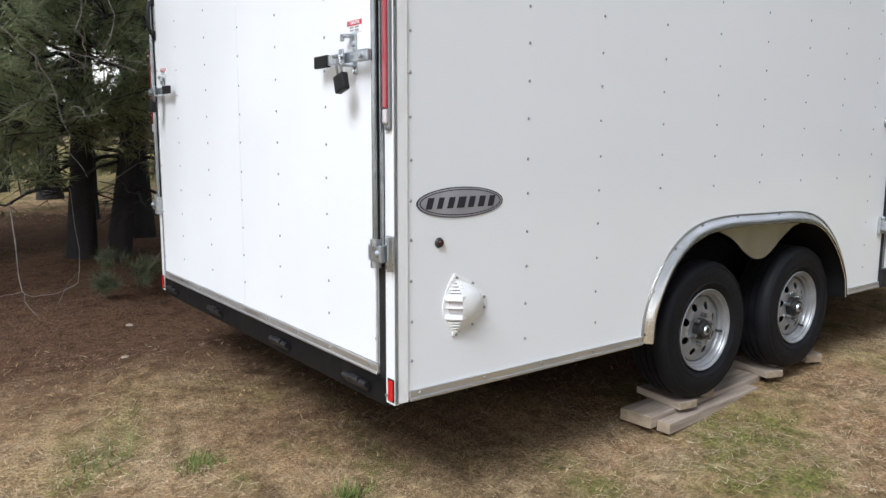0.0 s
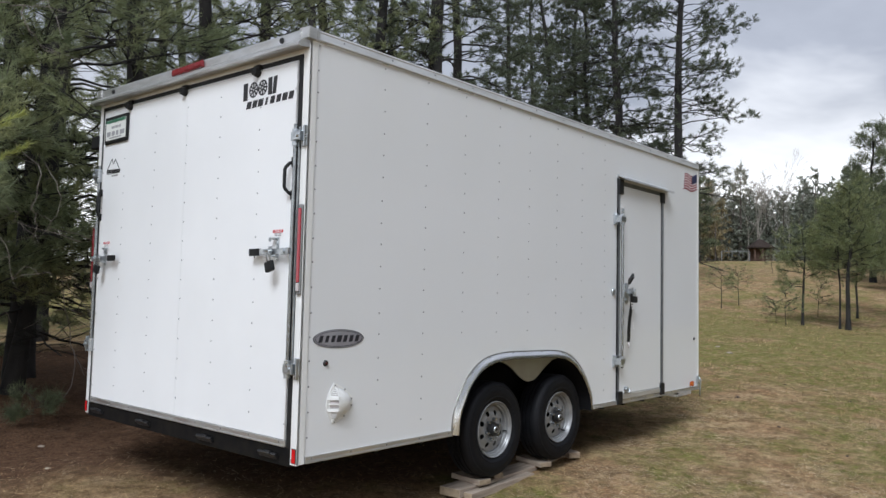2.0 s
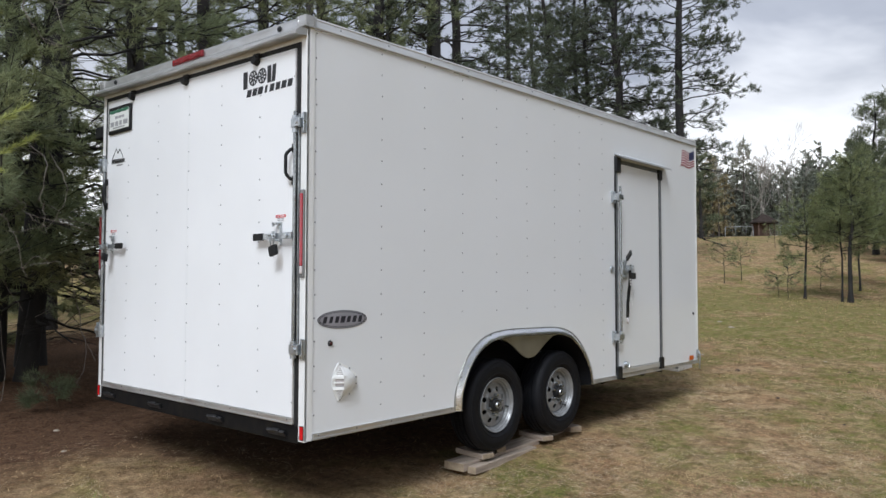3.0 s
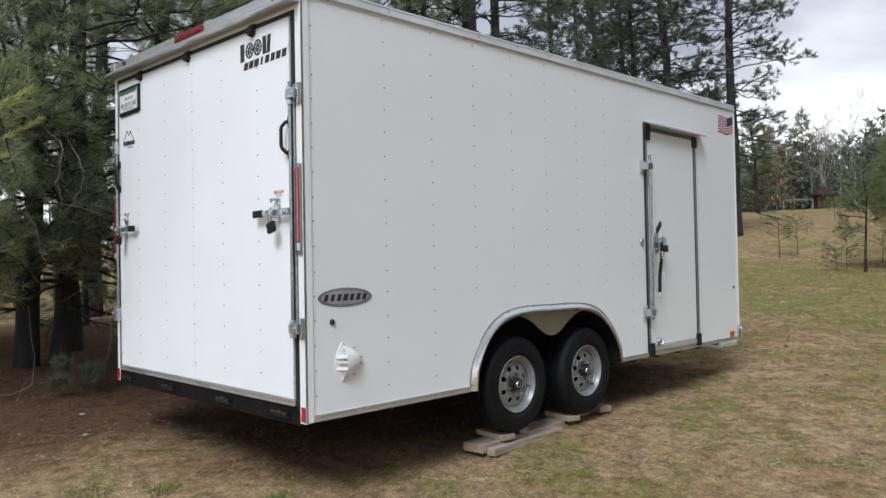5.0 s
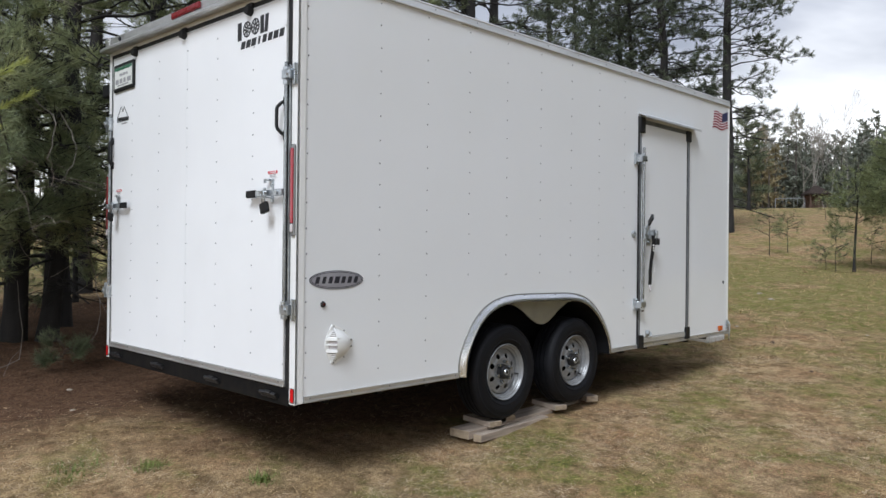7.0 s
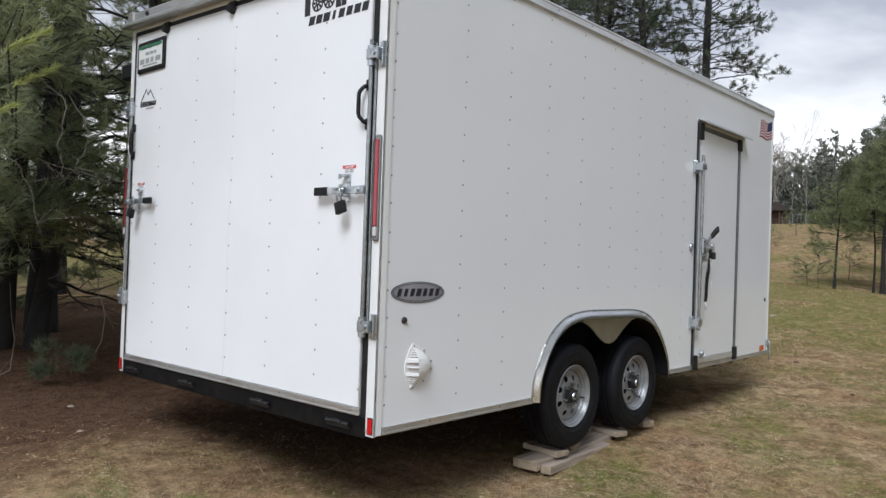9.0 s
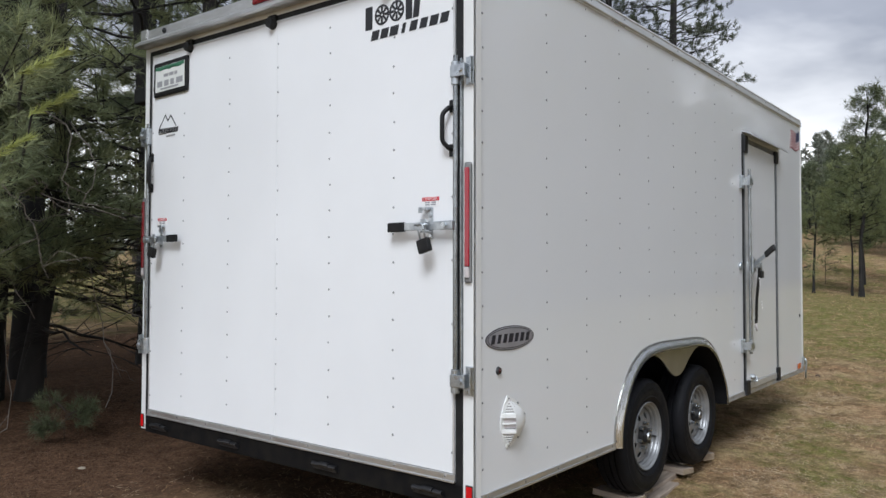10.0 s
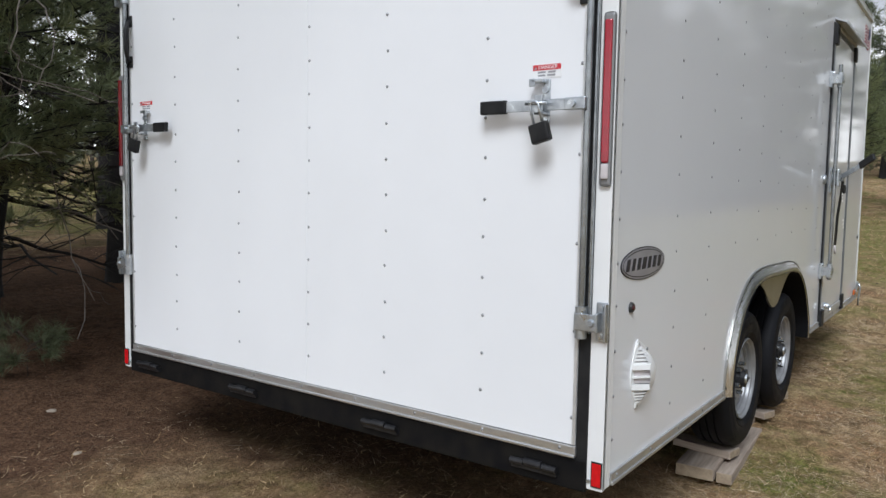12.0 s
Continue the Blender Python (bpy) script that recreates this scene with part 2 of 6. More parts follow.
def ground_material():
    """Dry straw grass with green tufts, brown needle litter under the pines, and the same brown under the trailer."""
    m = bpy.data.materials.new("meadow_ground")
    m.use_nodes = True
    nd, ln = m.node_tree.nodes, m.node_tree.links
    bs = nd["Principled BSDF"]
    bs.inputs["Roughness"].default_value = 0.95
    bs.inputs["Specular IOR Level"].default_value = 0.1
    co = nd.new("ShaderNodeTexCoord")

    def noise_tex(scale, detail=5.0, rough=0.55, stretch=None):
        n = nd.new("ShaderNodeTexNoise")
        n.inputs["Scale"].default_value, n.inputs["Detail"].default_value, n.inputs["Roughness"].default_value = scale, detail, rough
        ln.new(co.outputs["Object"], n.inputs["Vector"])
        return n.outputs["Fac"]

    def ramp(src, p0, p1, c0, c1):
        r = nd.new("ShaderNodeValToRGB")
        r.color_ramp.elements[0].position, r.color_ramp.elements[1].position = p0, p1
        r.color_ramp.elements[0].color, r.color_ramp.elements[1].color = (*c0, 1), (*c1, 1)
        ln.new(src, r.inputs[0])
        return r.outputs[0]

    def mix(fac, a, b):
        x = nd.new("ShaderNodeMixRGB")
        ln.new(fac, x.inputs["Fac"])
        ln.new(a, x.inputs["Color1"])
        ln.new(b, x.inputs["Color2"])
        return x.outputs[0]

    straw = ramp(noise_tex(60, 8, 0.8), 0.43, 0.58, (0.145, 0.090, 0.044), (0.51, 0.365, 0.195))
    green = ramp(noise_tex(50, 8, 0.8), 0.43, 0.59, (0.075, 0.084, 0.020), (0.235, 0.242, 0.066))
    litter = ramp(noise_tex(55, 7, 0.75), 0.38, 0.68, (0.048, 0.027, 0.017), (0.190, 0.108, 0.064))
    g_fine = ramp(noise_tex(7, 5, 0.65), 0.34, 0.58, (0.1, 0.1, 0.1), (1, 1, 1))
    gm = nd.new("ShaderNodeMixRGB")
    gm.blend_type = "MULTIPLY"
    gm.inputs["Fac"].default_value = 1.0
    lush = nd.new("ShaderNodeAttribute")
    lush.attribute_name = "lush"
    gs = nd.new("ShaderNodeMath")
    gs.operation = "MULTIPLY_ADD"
    ln.new(noise_tex(0.8, 7, 0.68), gs.inputs[0])
    gs.inputs[1].default_value = 1.0
    ln.new(lush.outputs["Fac"], gs.inputs[2])
    g_mask = ramp(gs.outputs[0], 0.46, 0.58, (0, 0, 0), (0.9, 0.9, 0.9))
    ln.new(g_mask, gm.inputs["Color1"])
    ln.new(g_fine, gm.inputs["Color2"])
    rust = ramp(noise_tex(70, 8, 0.82), 0.43, 0.58, (0.135, 0.075, 0.040), (0.50, 0.305, 0.172))
    bleached = ramp(noise_tex(75, 8, 0.82), 0.43, 0.57, (0.22, 0.150, 0.082), (0.62, 0.475, 0.285))
    b_mask = ramp(noise_tex(2.3, 7, 0.75), 0.43, 0.58, (0, 0, 0), (0.75, 0.75, 0.75))
    thatch = ramp(noise_tex(65, 8, 0.8), 0.42, 0.64, (0.075, 0.048, 0.024), (0.30, 0.205, 0.11))
    t_mask = ramp(noise_tex(4.3, 7, 0.75), 0.47, 0.60, (0, 0, 0), (0.8, 0.8, 0.8))
    r_mask = ramp(noise_tex(1.1, 6, 0.68), 0.41, 0.56, (0, 0, 0), (0.95, 0.95, 0.95))
    moss = ramp(noise_tex(40, 8, 0.8), 0.42, 0.60, (0.070, 0.070, 0.022), (0.255, 0.235, 0.085))
    m_mask = ramp(noise_tex(1.7, 7, 0.72), 0.55, 0.66, (0, 0, 0), (0.7, 0.7, 0.7))
    dry = mix(m_mask, mix(t_mask, mix(b_mask, mix(r_mask, straw, rust), bleached), thatch), moss)
    base = mix(gm.outputs[0], dry, green)
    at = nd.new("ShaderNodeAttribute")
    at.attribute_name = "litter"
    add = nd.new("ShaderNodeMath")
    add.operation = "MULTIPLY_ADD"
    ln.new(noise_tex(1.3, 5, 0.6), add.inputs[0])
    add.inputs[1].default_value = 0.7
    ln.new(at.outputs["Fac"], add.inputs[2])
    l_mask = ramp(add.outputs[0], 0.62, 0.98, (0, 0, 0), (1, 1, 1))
    clod = nd.new("ShaderNodeMixRGB")                     # small clods and tufts, a hand's width across
    clod.blend_type = "MULTIPLY"
    clod.inputs["Fac"].default_value = 1.0
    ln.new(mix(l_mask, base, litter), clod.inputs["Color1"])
    ln.new(ramp(noise_tex(11, 6, 0.7), 0.36, 0.62, (0.70, 0.68, 0.66), (1.25, 1.24, 1.22)), clod.inputs["Color2"])
    ln.new(clod.outputs[0], bs.inputs["Base Color"])
    bp = nd.new("ShaderNodeBump")
    bp.inputs["Strength"].default_value = 0.8
    bp.inputs["Distance"].default_value = 0.03
    ln.new(noise_tex(45, 6, 0.7), bp.inputs["Height"])
    ln.new(bp.outputs[0], bs.inputs["Normal"])
    return m


M_GROUND = ground_material()


# ---- building helpers ----
def finish(bm, name):
    bmesh.ops.recalc_face_normals(bm, faces=bm.faces)
    me = bpy.data.meshes.new(name)
    bm.to_mesh(me)
    bm.free()
    return me


def smooth(ob, angle=40):
    """Smooth shading but for edges sharper than the angle."""
    me = ob.data
    me.polygons.foreach_set("use_smooth", [True] * len(me.polygons))
    me.set_sharp_from_angle(angle=radians(angle))
    return ob


def part(name, bm, mats, parent=None, label="", soft=False):
    """Links a bmesh as one mesh object, under a thing or a part."""
    ob = new(name, finish(bm, name))
    for m in (mats if isinstance(mats, (list, tuple)) else [mats]):
        ob.data.materials.append(m)
    if parent:
        ob.parent = parent
    if soft:
        smooth(ob)
    return tagged(ob, label)


def thing(name, at, label, category, group="", kind=""):
    ob = new(name)
    ob.location = at
    bpy.context.view_layer.update()
    return tagged(ob, label, category, group, kind)


def box(bm, x0, x1, y0, y1, z0, z1, bevel=0.0, mat=0, turn=None):
    r = bmesh.ops.create_cube(bm, size=1.0)
    vs = r["verts"]
    m = Matrix.Translation(((x0 + x1) / 2, (y0 + y1) / 2, (z0 + z1) / 2))
    if turn is not None:
        m = m @ turn
    bmesh.ops.transform(bm, verts=vs, matrix=m @ Matrix.Diagonal((abs(x1 - x0), abs(y1 - y0), abs(z1 - z0), 1)))
    fs = {f for v in vs for f in v.link_faces}
    for f in fs:
        f.material_index = mat
    if bevel:
        es = list({e for f in fs for e in f.edges})
        b = bmesh.ops.bevel(bm, geom=es, offset=bevel, segments=2, profile=0.5, affect="EDGES")
        for f in b["faces"]:
            f.material_index = mat
    return bm


def cyl(bm, p0, p1, r0, r1=None, seg=16, mat=0, caps=True):
    p0, p1 = Vector(p0), Vector(p1)
    d = p1 - p0
    r = bmesh.ops.create_cone(bm, cap_ends=caps, segments=seg, radius1=r0, radius2=r0 if r1 is None else r1, depth=d.length)
    m = Matrix.Translation((p0 + p1) / 2) @ d.to_track_quat("Z", "Y").to_matrix().to_4x4()
    bmesh.ops.transform(bm, verts=r["verts"], matrix=m)
    for f in {f for v in r["verts"] for f in v.link_faces}:
        f.material_index = mat
    return bm


def tube(bm, pts, rad, seg=8, mat=0):
    """A round bar along points."""
    pts = [Vector(p) for p in pts]
    rings = []
    for i, p in enumerate(pts):
        d = (pts[min(i + 1, len(pts) - 1)] - pts[max(i - 1, 0)]).normalized()
        a = d.orthogonal().normalized() if i == 0 else (a - d * a.dot(d)).normalized()
        b = d.cross(a)
        r = rad[i] if isinstance(rad, (list, tuple)) else rad
        rings.append([bm.verts.new(p + r * (math.cos(t) * a + math.sin(t) * b)) for t in (2 * math.pi * k / seg for k in range(seg))])
    for u, v in zip(rings, rings[1:]):
        for k in range(seg):
            f = bm.faces.new((u[k], u[(k + 1) % seg], v[(k + 1) % seg], v[k]))
            f.material_index, f.smooth = mat, True
    for ring in (rings[0][::-1], rings[-1]):
        bm.faces.new(ring).material_index = mat
    return bm


def prism(bm, pts, axis, a, b, mat=0):
    """A flat outline (in the two other axes, in order) drawn out along one axis from a to b."""
    def place(p, h):
        q = list(p)
        q.insert("xyz".index(axis), h)
        return q
    lo = [bm.verts.new(place(p, a)) for p in pts]
    hi = [bm.verts.new(place(p, b)) for p in pts]
    fs = [bm.faces.new(lo), bm.faces.new(hi[::-1])]
    for i in range(len(pts)):
        j = (i + 1) % len(pts)
        fs.append(bm.faces.new((lo[j], lo[i], hi[i], hi[j])))
    for f in fs:
        f.material_index = mat
    bmesh.ops.triangulate(bm, faces=fs[:2])
    return bm


def sweep(bm, path, normals, width_dir, section, mat=0):
    """A profile (u along the normal, v along width_dir) carried along a path."""
    rings = [[bm.verts.new(Vector(p) + u * Vector(n) + v * Vector(width_dir)) for u, v in section] for p, n in zip(path, normals)]
    k = len(section)
    for a, b in zip(rings, rings[1:]):
        for i in range(k):
            bm.faces.new((a[i], a[(i + 1) % k], b[(i + 1) % k], b[i])).material_index = mat
    bm.faces.new(rings[0][::-1]).material_index = mat
    bm.faces.new(rings[-1]).material_index = mat
    return bm


def disc_points(cx, cy, rx, ry, n=32):
    return [(cx + rx * math.cos(2 * math.pi * i / n), cy + ry * math.sin(2 * math.pi * i / n)) for i in range(n)]


def tri_object(name, verts, mats, parent=None, label="", index=None, tris=None):
    """A mesh of triangles from arrays; without tris each three vertices make one."""
    verts = np.asarray(verts, np.float32).reshape(-1, 3)
    tris = np.arange(len(verts), dtype=np.int32).reshape(-1, 3) if tris is None else np.asarray(tris, np.int32)
    me = bpy.data.meshes.new(name)
    me.vertices.add(len(verts))
    me.vertices.foreach_set("co", verts.ravel())
    me.loops.add(tris.size)
    me.loops.foreach_set("vertex_index", tris.ravel())
    me.polygons.add(len(tris))
    me.polygons.foreach_set("loop_start", np.arange(0, tris.size, 3, dtype=np.int32))
    if index is not None:
        me.polygons.foreach_set("material_index", np.asarray(index, np.int32))
    me.update(calc_edges=True)
    for m in (mats if isinstance(mats, (list, tuple)) else [mats]):
        me.materials.append(m)
    ob = new(name, me)
    if parent:
        ob.parent = parent
    return tagged(ob, label)


# ---- ground ----
HILL_D = np.array([-1e4, 6, 12, 18, 25, 32, 45, 60, 75, 100, 135, 1e4])
HILL_Z = np.array([0, 0, 0.08, 0.25, 0.34, 0.95, 2.10, 3.33, 3.98, 5.25, 6.8, 6.8])


def ground_z(x, y):
    """The lie of the land: a gentle rise across the yard, and a hill ahead of the trailer."""
    x, y = np.asarray(x, float), np.asarray(y, float)
    xs, ys = np.clip(x, -30, 45), np.clip(y, -25, 9)
    d = x * math.cos(radians(14)) + y * math.sin(radians(14))
    hill = (np.interp(d - 1.5, HILL_D, HILL_Z) + np.interp(d, HILL_D, HILL_Z) + np.interp(d + 1.5, HILL_D, HILL_Z)) / 3
    mound = 0.16 * np.exp(-((x - 0.3) ** 2 + (y - 5.4) ** 2) / 3.0)
    hollow = -0.27 * np.exp(-((x - 25) ** 2 / 40 + (y - 2.2) ** 2 / 16))
    bumps = 0.018 * np.sin(1.7 * x + 0.6 * y) * np.sin(1.3 * y - 0.4 * x) + 0.01 * np.sin(3.9 * x - 1.1) * np.sin(4.3 * y + 0.7)
    far = np.clip((np.hypot(x, y) - 12) / 20, 0, 1)
    return 0.085 + 0.028 * xs + 0.052 * ys + hill + mound + hollow + bumps + far * 0.12 * np.sin(0.21 * x + 0.3) * np.sin(0.17 * y)


def gz(x, y):
    return float(ground_z(x, y))


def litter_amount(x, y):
    """How far the ground turns to brown litter: most under the pines and beside the trailer's rear, about half in an
    oval below the trailer.
    """
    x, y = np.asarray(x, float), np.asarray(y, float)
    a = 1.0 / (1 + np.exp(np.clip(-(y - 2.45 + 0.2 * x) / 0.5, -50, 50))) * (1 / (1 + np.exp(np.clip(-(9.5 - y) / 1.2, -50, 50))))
    # an oval of the darker brown, as long and wide as the trailer
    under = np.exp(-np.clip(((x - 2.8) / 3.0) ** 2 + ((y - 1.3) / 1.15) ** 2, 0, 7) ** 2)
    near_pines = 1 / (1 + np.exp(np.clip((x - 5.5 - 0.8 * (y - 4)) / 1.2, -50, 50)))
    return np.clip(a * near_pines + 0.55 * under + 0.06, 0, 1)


def lush_amount(x, y):
    """Where green grass comes through: little in the trodden yard, more in bands over the slope, straw again on the hill."""
    x, y = np.asarray(x, float), np.asarray(y, float)
    d = x * math.cos(radians(14)) + y * math.sin(radians(14))
    return np.interp(d, [-4, 1, 4, 7, 10, 16, 21, 26, 34, 60], [-0.02, -0.05, -0.04, 0.03, 0.09, 0.12, 0.13, 0.04, -0.05, 0.03]) + 0.02 * np.sin(0.5 * d - 0.45 * y) + 0.05 * np.clip(-0.5 - y, 0, 1) * np.clip((x - 3.6) / 2.5, 0, 1)


def axis_steps(lo, hi, fine_lo, fine_hi, step, grow):
    xs = list(np.arange(fine_lo, fine_hi + 1e-6, step))
    s = step
    while xs[-1] < hi:
        s *= grow
        xs.append(min(xs[-1] + s, hi))
    s = step
    while xs[0] > lo:
        s *= grow
        xs.insert(0, max(xs[0] - s, lo))
    return np.array(xs)


gx = axis_steps(-900, 1200, -4, 9, 0.11, 1.10)
gy = axis_steps(-900, 1200, -4, 7, 0.11, 1.10)
GX, GY = np.meshgrid(gx, gy, indexing="ij")
GZ = ground_z(GX, GY)
n_noise = np.random.RandomState(3).rand(*GZ.shape) - 0.5
near = (np.abs(GX - 3) < 10) & (np.abs(GY - 1) < 9)
GZ = GZ + near * n_noise * 0.012
idx = np.arange(GX.size).reshape(GX.shape)
quads = np.stack([idx[:-1, :-1], idx[1:, :-1], idx[1:, 1:], idx[:-1, 1:]], -1).reshape(-1, 4)
g_tris = np.concatenate([quads[:, [0, 1, 2]], quads[:, [0, 2, 3]]])
ground = tri_object("ground", np.stack([GX, GY, GZ], -1), M_GROUND, tris=g_tris)
ground.data.polygons.foreach_set("use_smooth", [True] * len(ground.data.polygons))
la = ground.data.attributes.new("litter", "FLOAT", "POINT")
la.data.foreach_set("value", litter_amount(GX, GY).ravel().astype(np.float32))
lu = ground.data.attributes.new("lush", "FLOAT", "POINT")
lu.data.foreach_set("value", lush_amount(GX, GY).ravel().astype(np.float32))
tagged(ground, "dry straw-coloured meadow with green patches and brown pine needles", "ground", kind="structure")

# ---- the cargo trailer ----
L_T, W_T, Z0, Z1 = 5.72, 2.65, 0.645, 3.205
DOOR_X0, DOOR_X1 = 3.80, 4.76
trailer = thing("cargo_trailer", (0, 0, 0), "white enclosed tandem-axle cargo trailer parked on wooden boards", "trailer")


def smooth_path(pts, steps=6):
    """A smooth curve through points of the plane."""
    out, p = [], [Vector(q) for q in pts]
    for i in range(len(p) - 1):
        a, b, c, d = p[max(i - 1, 0)], p[i], p[i + 1], p[min(i + 2, len(p) - 1)]
        for k in range(steps):
            t = k / steps
            out.append(0.5 * (2 * b + (c - a) * t + (2 * a - 5 * b + 4 * c - d) * t * t + (3 * b - a - 3 * c + d) * t ** 3))
    return [tuple(q) for q in out + [p[-1]]]


ARCH_X = 2.345
half = [(0.975, Z0), (0.950, 0.81), (0.825, 1.015), (0.640, 1.140), (0.390, 1.184)]
fore = [(0.965, Z0), (0.925, 0.80), (0.775, 0.995), (0.585, 1.122), (0.360, 1.172)]
arch = smooth_path([(ARCH_X - a, z) for a, z in half] + [(ARCH_X, 1.182)] + [(ARCH_X + a, z) for a, z in fore[::-1]])


def wall_top(x):
    return 3.135 + 0.0098 * x


def arched_panel(bm, x0, x1, y0, y1):
    """A wall sheet with the wheel opening left free, in upright strips."""
    low = [(x0, Z0), (arch[0][0], Z0), *arch[1:-1], (arch[-1][0], Z0), (x1, Z0)]
    rows = [[bm.verts.new((x, y, z)) for y, z in ((y0, zl), (y0, 1.25), (y0, wall_top(x)), (y1, wall_top(x)), (y1, 1.25), (y1, zl))] for x, zl in low]
    for a, b in zip(rows, rows[1:]):
        for i in range(6):
            bm.faces.new((a[i], a[(i + 1) % 6], b[(i + 1) % 6], b[i]))
    for r in (rows[0], rows[-1]):
        bm.faces.new(r)


def side_wall():
    bm = bmesh.new()
    arched_panel(bm, 0.0, DOOR_X0, 0.0, 0.045)
    prism(bm, [(DOOR_X0, 2.76), (DOOR_X1, 2.76), (DOOR_X1, wall_top(DOOR_X1)), (DOOR_X0, wall_top(DOOR_X0))], "y", 0.0, 0.045)
    prism(bm, [(DOOR_X1, Z0), (L_T, Z0), (L_T, wall_top(L_T)), (DOOR_X1, wall_top(DOOR_X1))], "y", 0.0, 0.045)
    prism(bm, [(DOOR_X0, Z0), (DOOR_X1, Z0), (DOOR_X1, 0.69), (DOOR_X0, 0.69)], "y", 0.0, 0.045)
    return part("side_wall", bm, M_SIDE, trailer, "glossy white riveted sheet side wall")


side_wall()


def rise(ob, along, across, over=0.0):
    """Lifts what stands above a height, in proportion to its place along and across the trailer."""
    for vtx in ob.data.vertices:
        if vtx.co.z > over:
            vtx.co.z += along * vtx.co.x + across * vtx.co.y
    return ob


bm = bmesh.new()
arched_panel(bm, 0.0, L_T, W_T - 0.045, W_T)
part("side_wall", bm, M_SIDE, trailer)
part("front_wall", box(bmesh.new(), L_T - 0.04, L_T, 0.047, W_T - 0.047, Z0, Z1 - 0.01), M_SIDE, trailer)
rise(part("roof", box(bmesh.new(), 0.02, L_T - 0.01, 0.02, W_T - 0.02, 3.140, 3.168, 0.004), M_ALU, trailer), 0.0098, 0.021)
bm = box(bmesh.new(), 0.06, L_T - 0.05, 0.44, W_T - 0.44, Z0 - 0.005, Z0 + 0.03)
for y0, y1 in ((0.05, 0.438), (W_T - 0.438, W_T - 0.05)):
    box(bm, 0.06, ARCH_X - 0.99, y0, y1, Z0 - 0.005, Z0 + 0.03)
    box(bm, ARCH_X + 0.985, L_T - 0.05, y0, y1, Z0 - 0.005, Z0 + 0.03)
part("floor", bm, M_BLACK, trailer)
for y in (0.42, W_T - 0.42):
    part("frame_rail", box(bmesh.new(), 0.55, L_T - 0.02, y + 0.02 - 0.04 * (y > 1), y + 0.08 - 0.16 * (y > 1), 0.53, Z0 - 0.007, 0.004), M_BLACK, trailer)
for k in range(13):
    x = 0.25 + 0.42 * k
    e = 0.44 if abs(x - ARCH_X) < 1.02 else 0.06
    part("cross_member", box(bmesh.new(), x, x + 0.04, e, W_T - e, 0.605, Z0 - 0.008), M_BLACK, trailer)

# corner posts, roof rails and edging
for y, s in ((0.0, 1), (W_T, -1)):
    bm = bmesh.new()
    box(bm, -0.006, 0.052, y - s * 0.006, y - s * 0.001, Z0 - 0.005, 3.105, 0.0015)
    box(bm, -0.008, 0.012, min(y - s * 0.006, y + s * 0.048), max(y - s * 0.006, y + s * 0.048), Z0 - 0.008, 3.100, 0.002)
    part("corner_post", bm, M_TRIM, trailer, "white enamelled corner post")
    bm = bmesh.new()
    sec = [(0, 0.0), (-0.010, 0.0), (-0.015, 0.004), (-0.015, 0.011), (-0.012, 0.015), (-0.005, 0.052), (-0.009, 0.056), (-0.005, 0.066), (0.03, 0.068), (0.03, 0.064), (0, 0.062)]
    prism(bm, [(y + s * u, 3.102 + v) for u, v in sec], "x", -0.016, L_T + 0.004)
    rise(part("roof_rail", bm, M_ALU, trailer, "aluminium roof-edge rail"), 0.0098, 0.021)
    bm = box(bmesh.new(), -0.010, L_T, min(y - s * 0.009, y - s * 0.001), max(y - s * 0.009, y - s * 0.001), 3.094, 3.101, 0.002)
    rise(part("roof_bead", bm, M_RAIL, trailer, "thin bright bead below the roof rail"), 0.0098, 0.021)
    for x0, x1 in ((0.056, ARCH_X - 0.99), (ARCH_X + 0.985, L_T)):
        bm = bmesh.new()
        box(bm, x0, x1 - 0.002, y - s * 0.010, y - s * 0.001, Z0 + 0.002, Z0 + 0.034, 0.002)
        box(bm, x0, x1 - 0.002, y - s * 0.016, y - s * 0.001, Z0 - 0.004, Z0 + 0.008, 0.003)
        part("bottom_trim", bm, M_ALUROOF, trailer, "aluminium bottom edge trim")
    bm = bmesh.new()
    box(bm, L_T - 0.03, L_T + 0.006, y - s * 0.005, y - s * 0.001, Z0, 3.155, 0.001)
    part("front_trim", bm, M_TRIM, trailer)


def rivet_mesh(spots, normal, r=0.0062):
    """Low domed rivet heads, joined."""
    n = Vector(normal)
    a = n.orthogonal().normalized()
    b = n.cross(a)
    v, f = [], []
    for p in spots:
        p, k = Vector(p), len(v)
        for rr, h in ((r, 0.0), (r * 0.72, r * 0.42)):
            for i in range(8):
                t = i * math.pi / 4
                v.append(p + rr * (math.cos(t) * a + math.sin(t) * b) + h * n)
        v.append(p + n * r * 0.6)
        for i in range(8):
            j = (i + 1) % 8
            f.append((k + i, k + j, k + 8 + j))
            f.append((k + i, k + 8 + j, k + 8 + i))
            f.append((k + 8 + i, k + 8 + j, k + 16))
    return v, f


rng = np.random.RandomState(5)
spots = []
for cx in [0.068] + [0.62 + 0.415 * k for k in range(8)] + [4.95, 5.66]:
    if cx > 4.0:
        continue
    for k in range(17):
        z = 0.79 + 0.143 * k + rng.uniform(-0.006, 0.006)
        if abs(cx - ARCH_X) < 1.02 and z < 1.25:
            continue
        spots.append((cx + rng.uniform(-0.003, 0.003), -0.0005 if cx > 0.06 else -0.006, z))
for x in np.arange(0.1, L_T, 0.305):
    if abs(x - ARCH_X) > 1.0:
        spots.append((x, -0.010, Z0 + 0.021))
for x in np.arange(0.25, L_T, 0.42):
    spots.append((x, -0.010, 3.137 + 0.0098 * x))
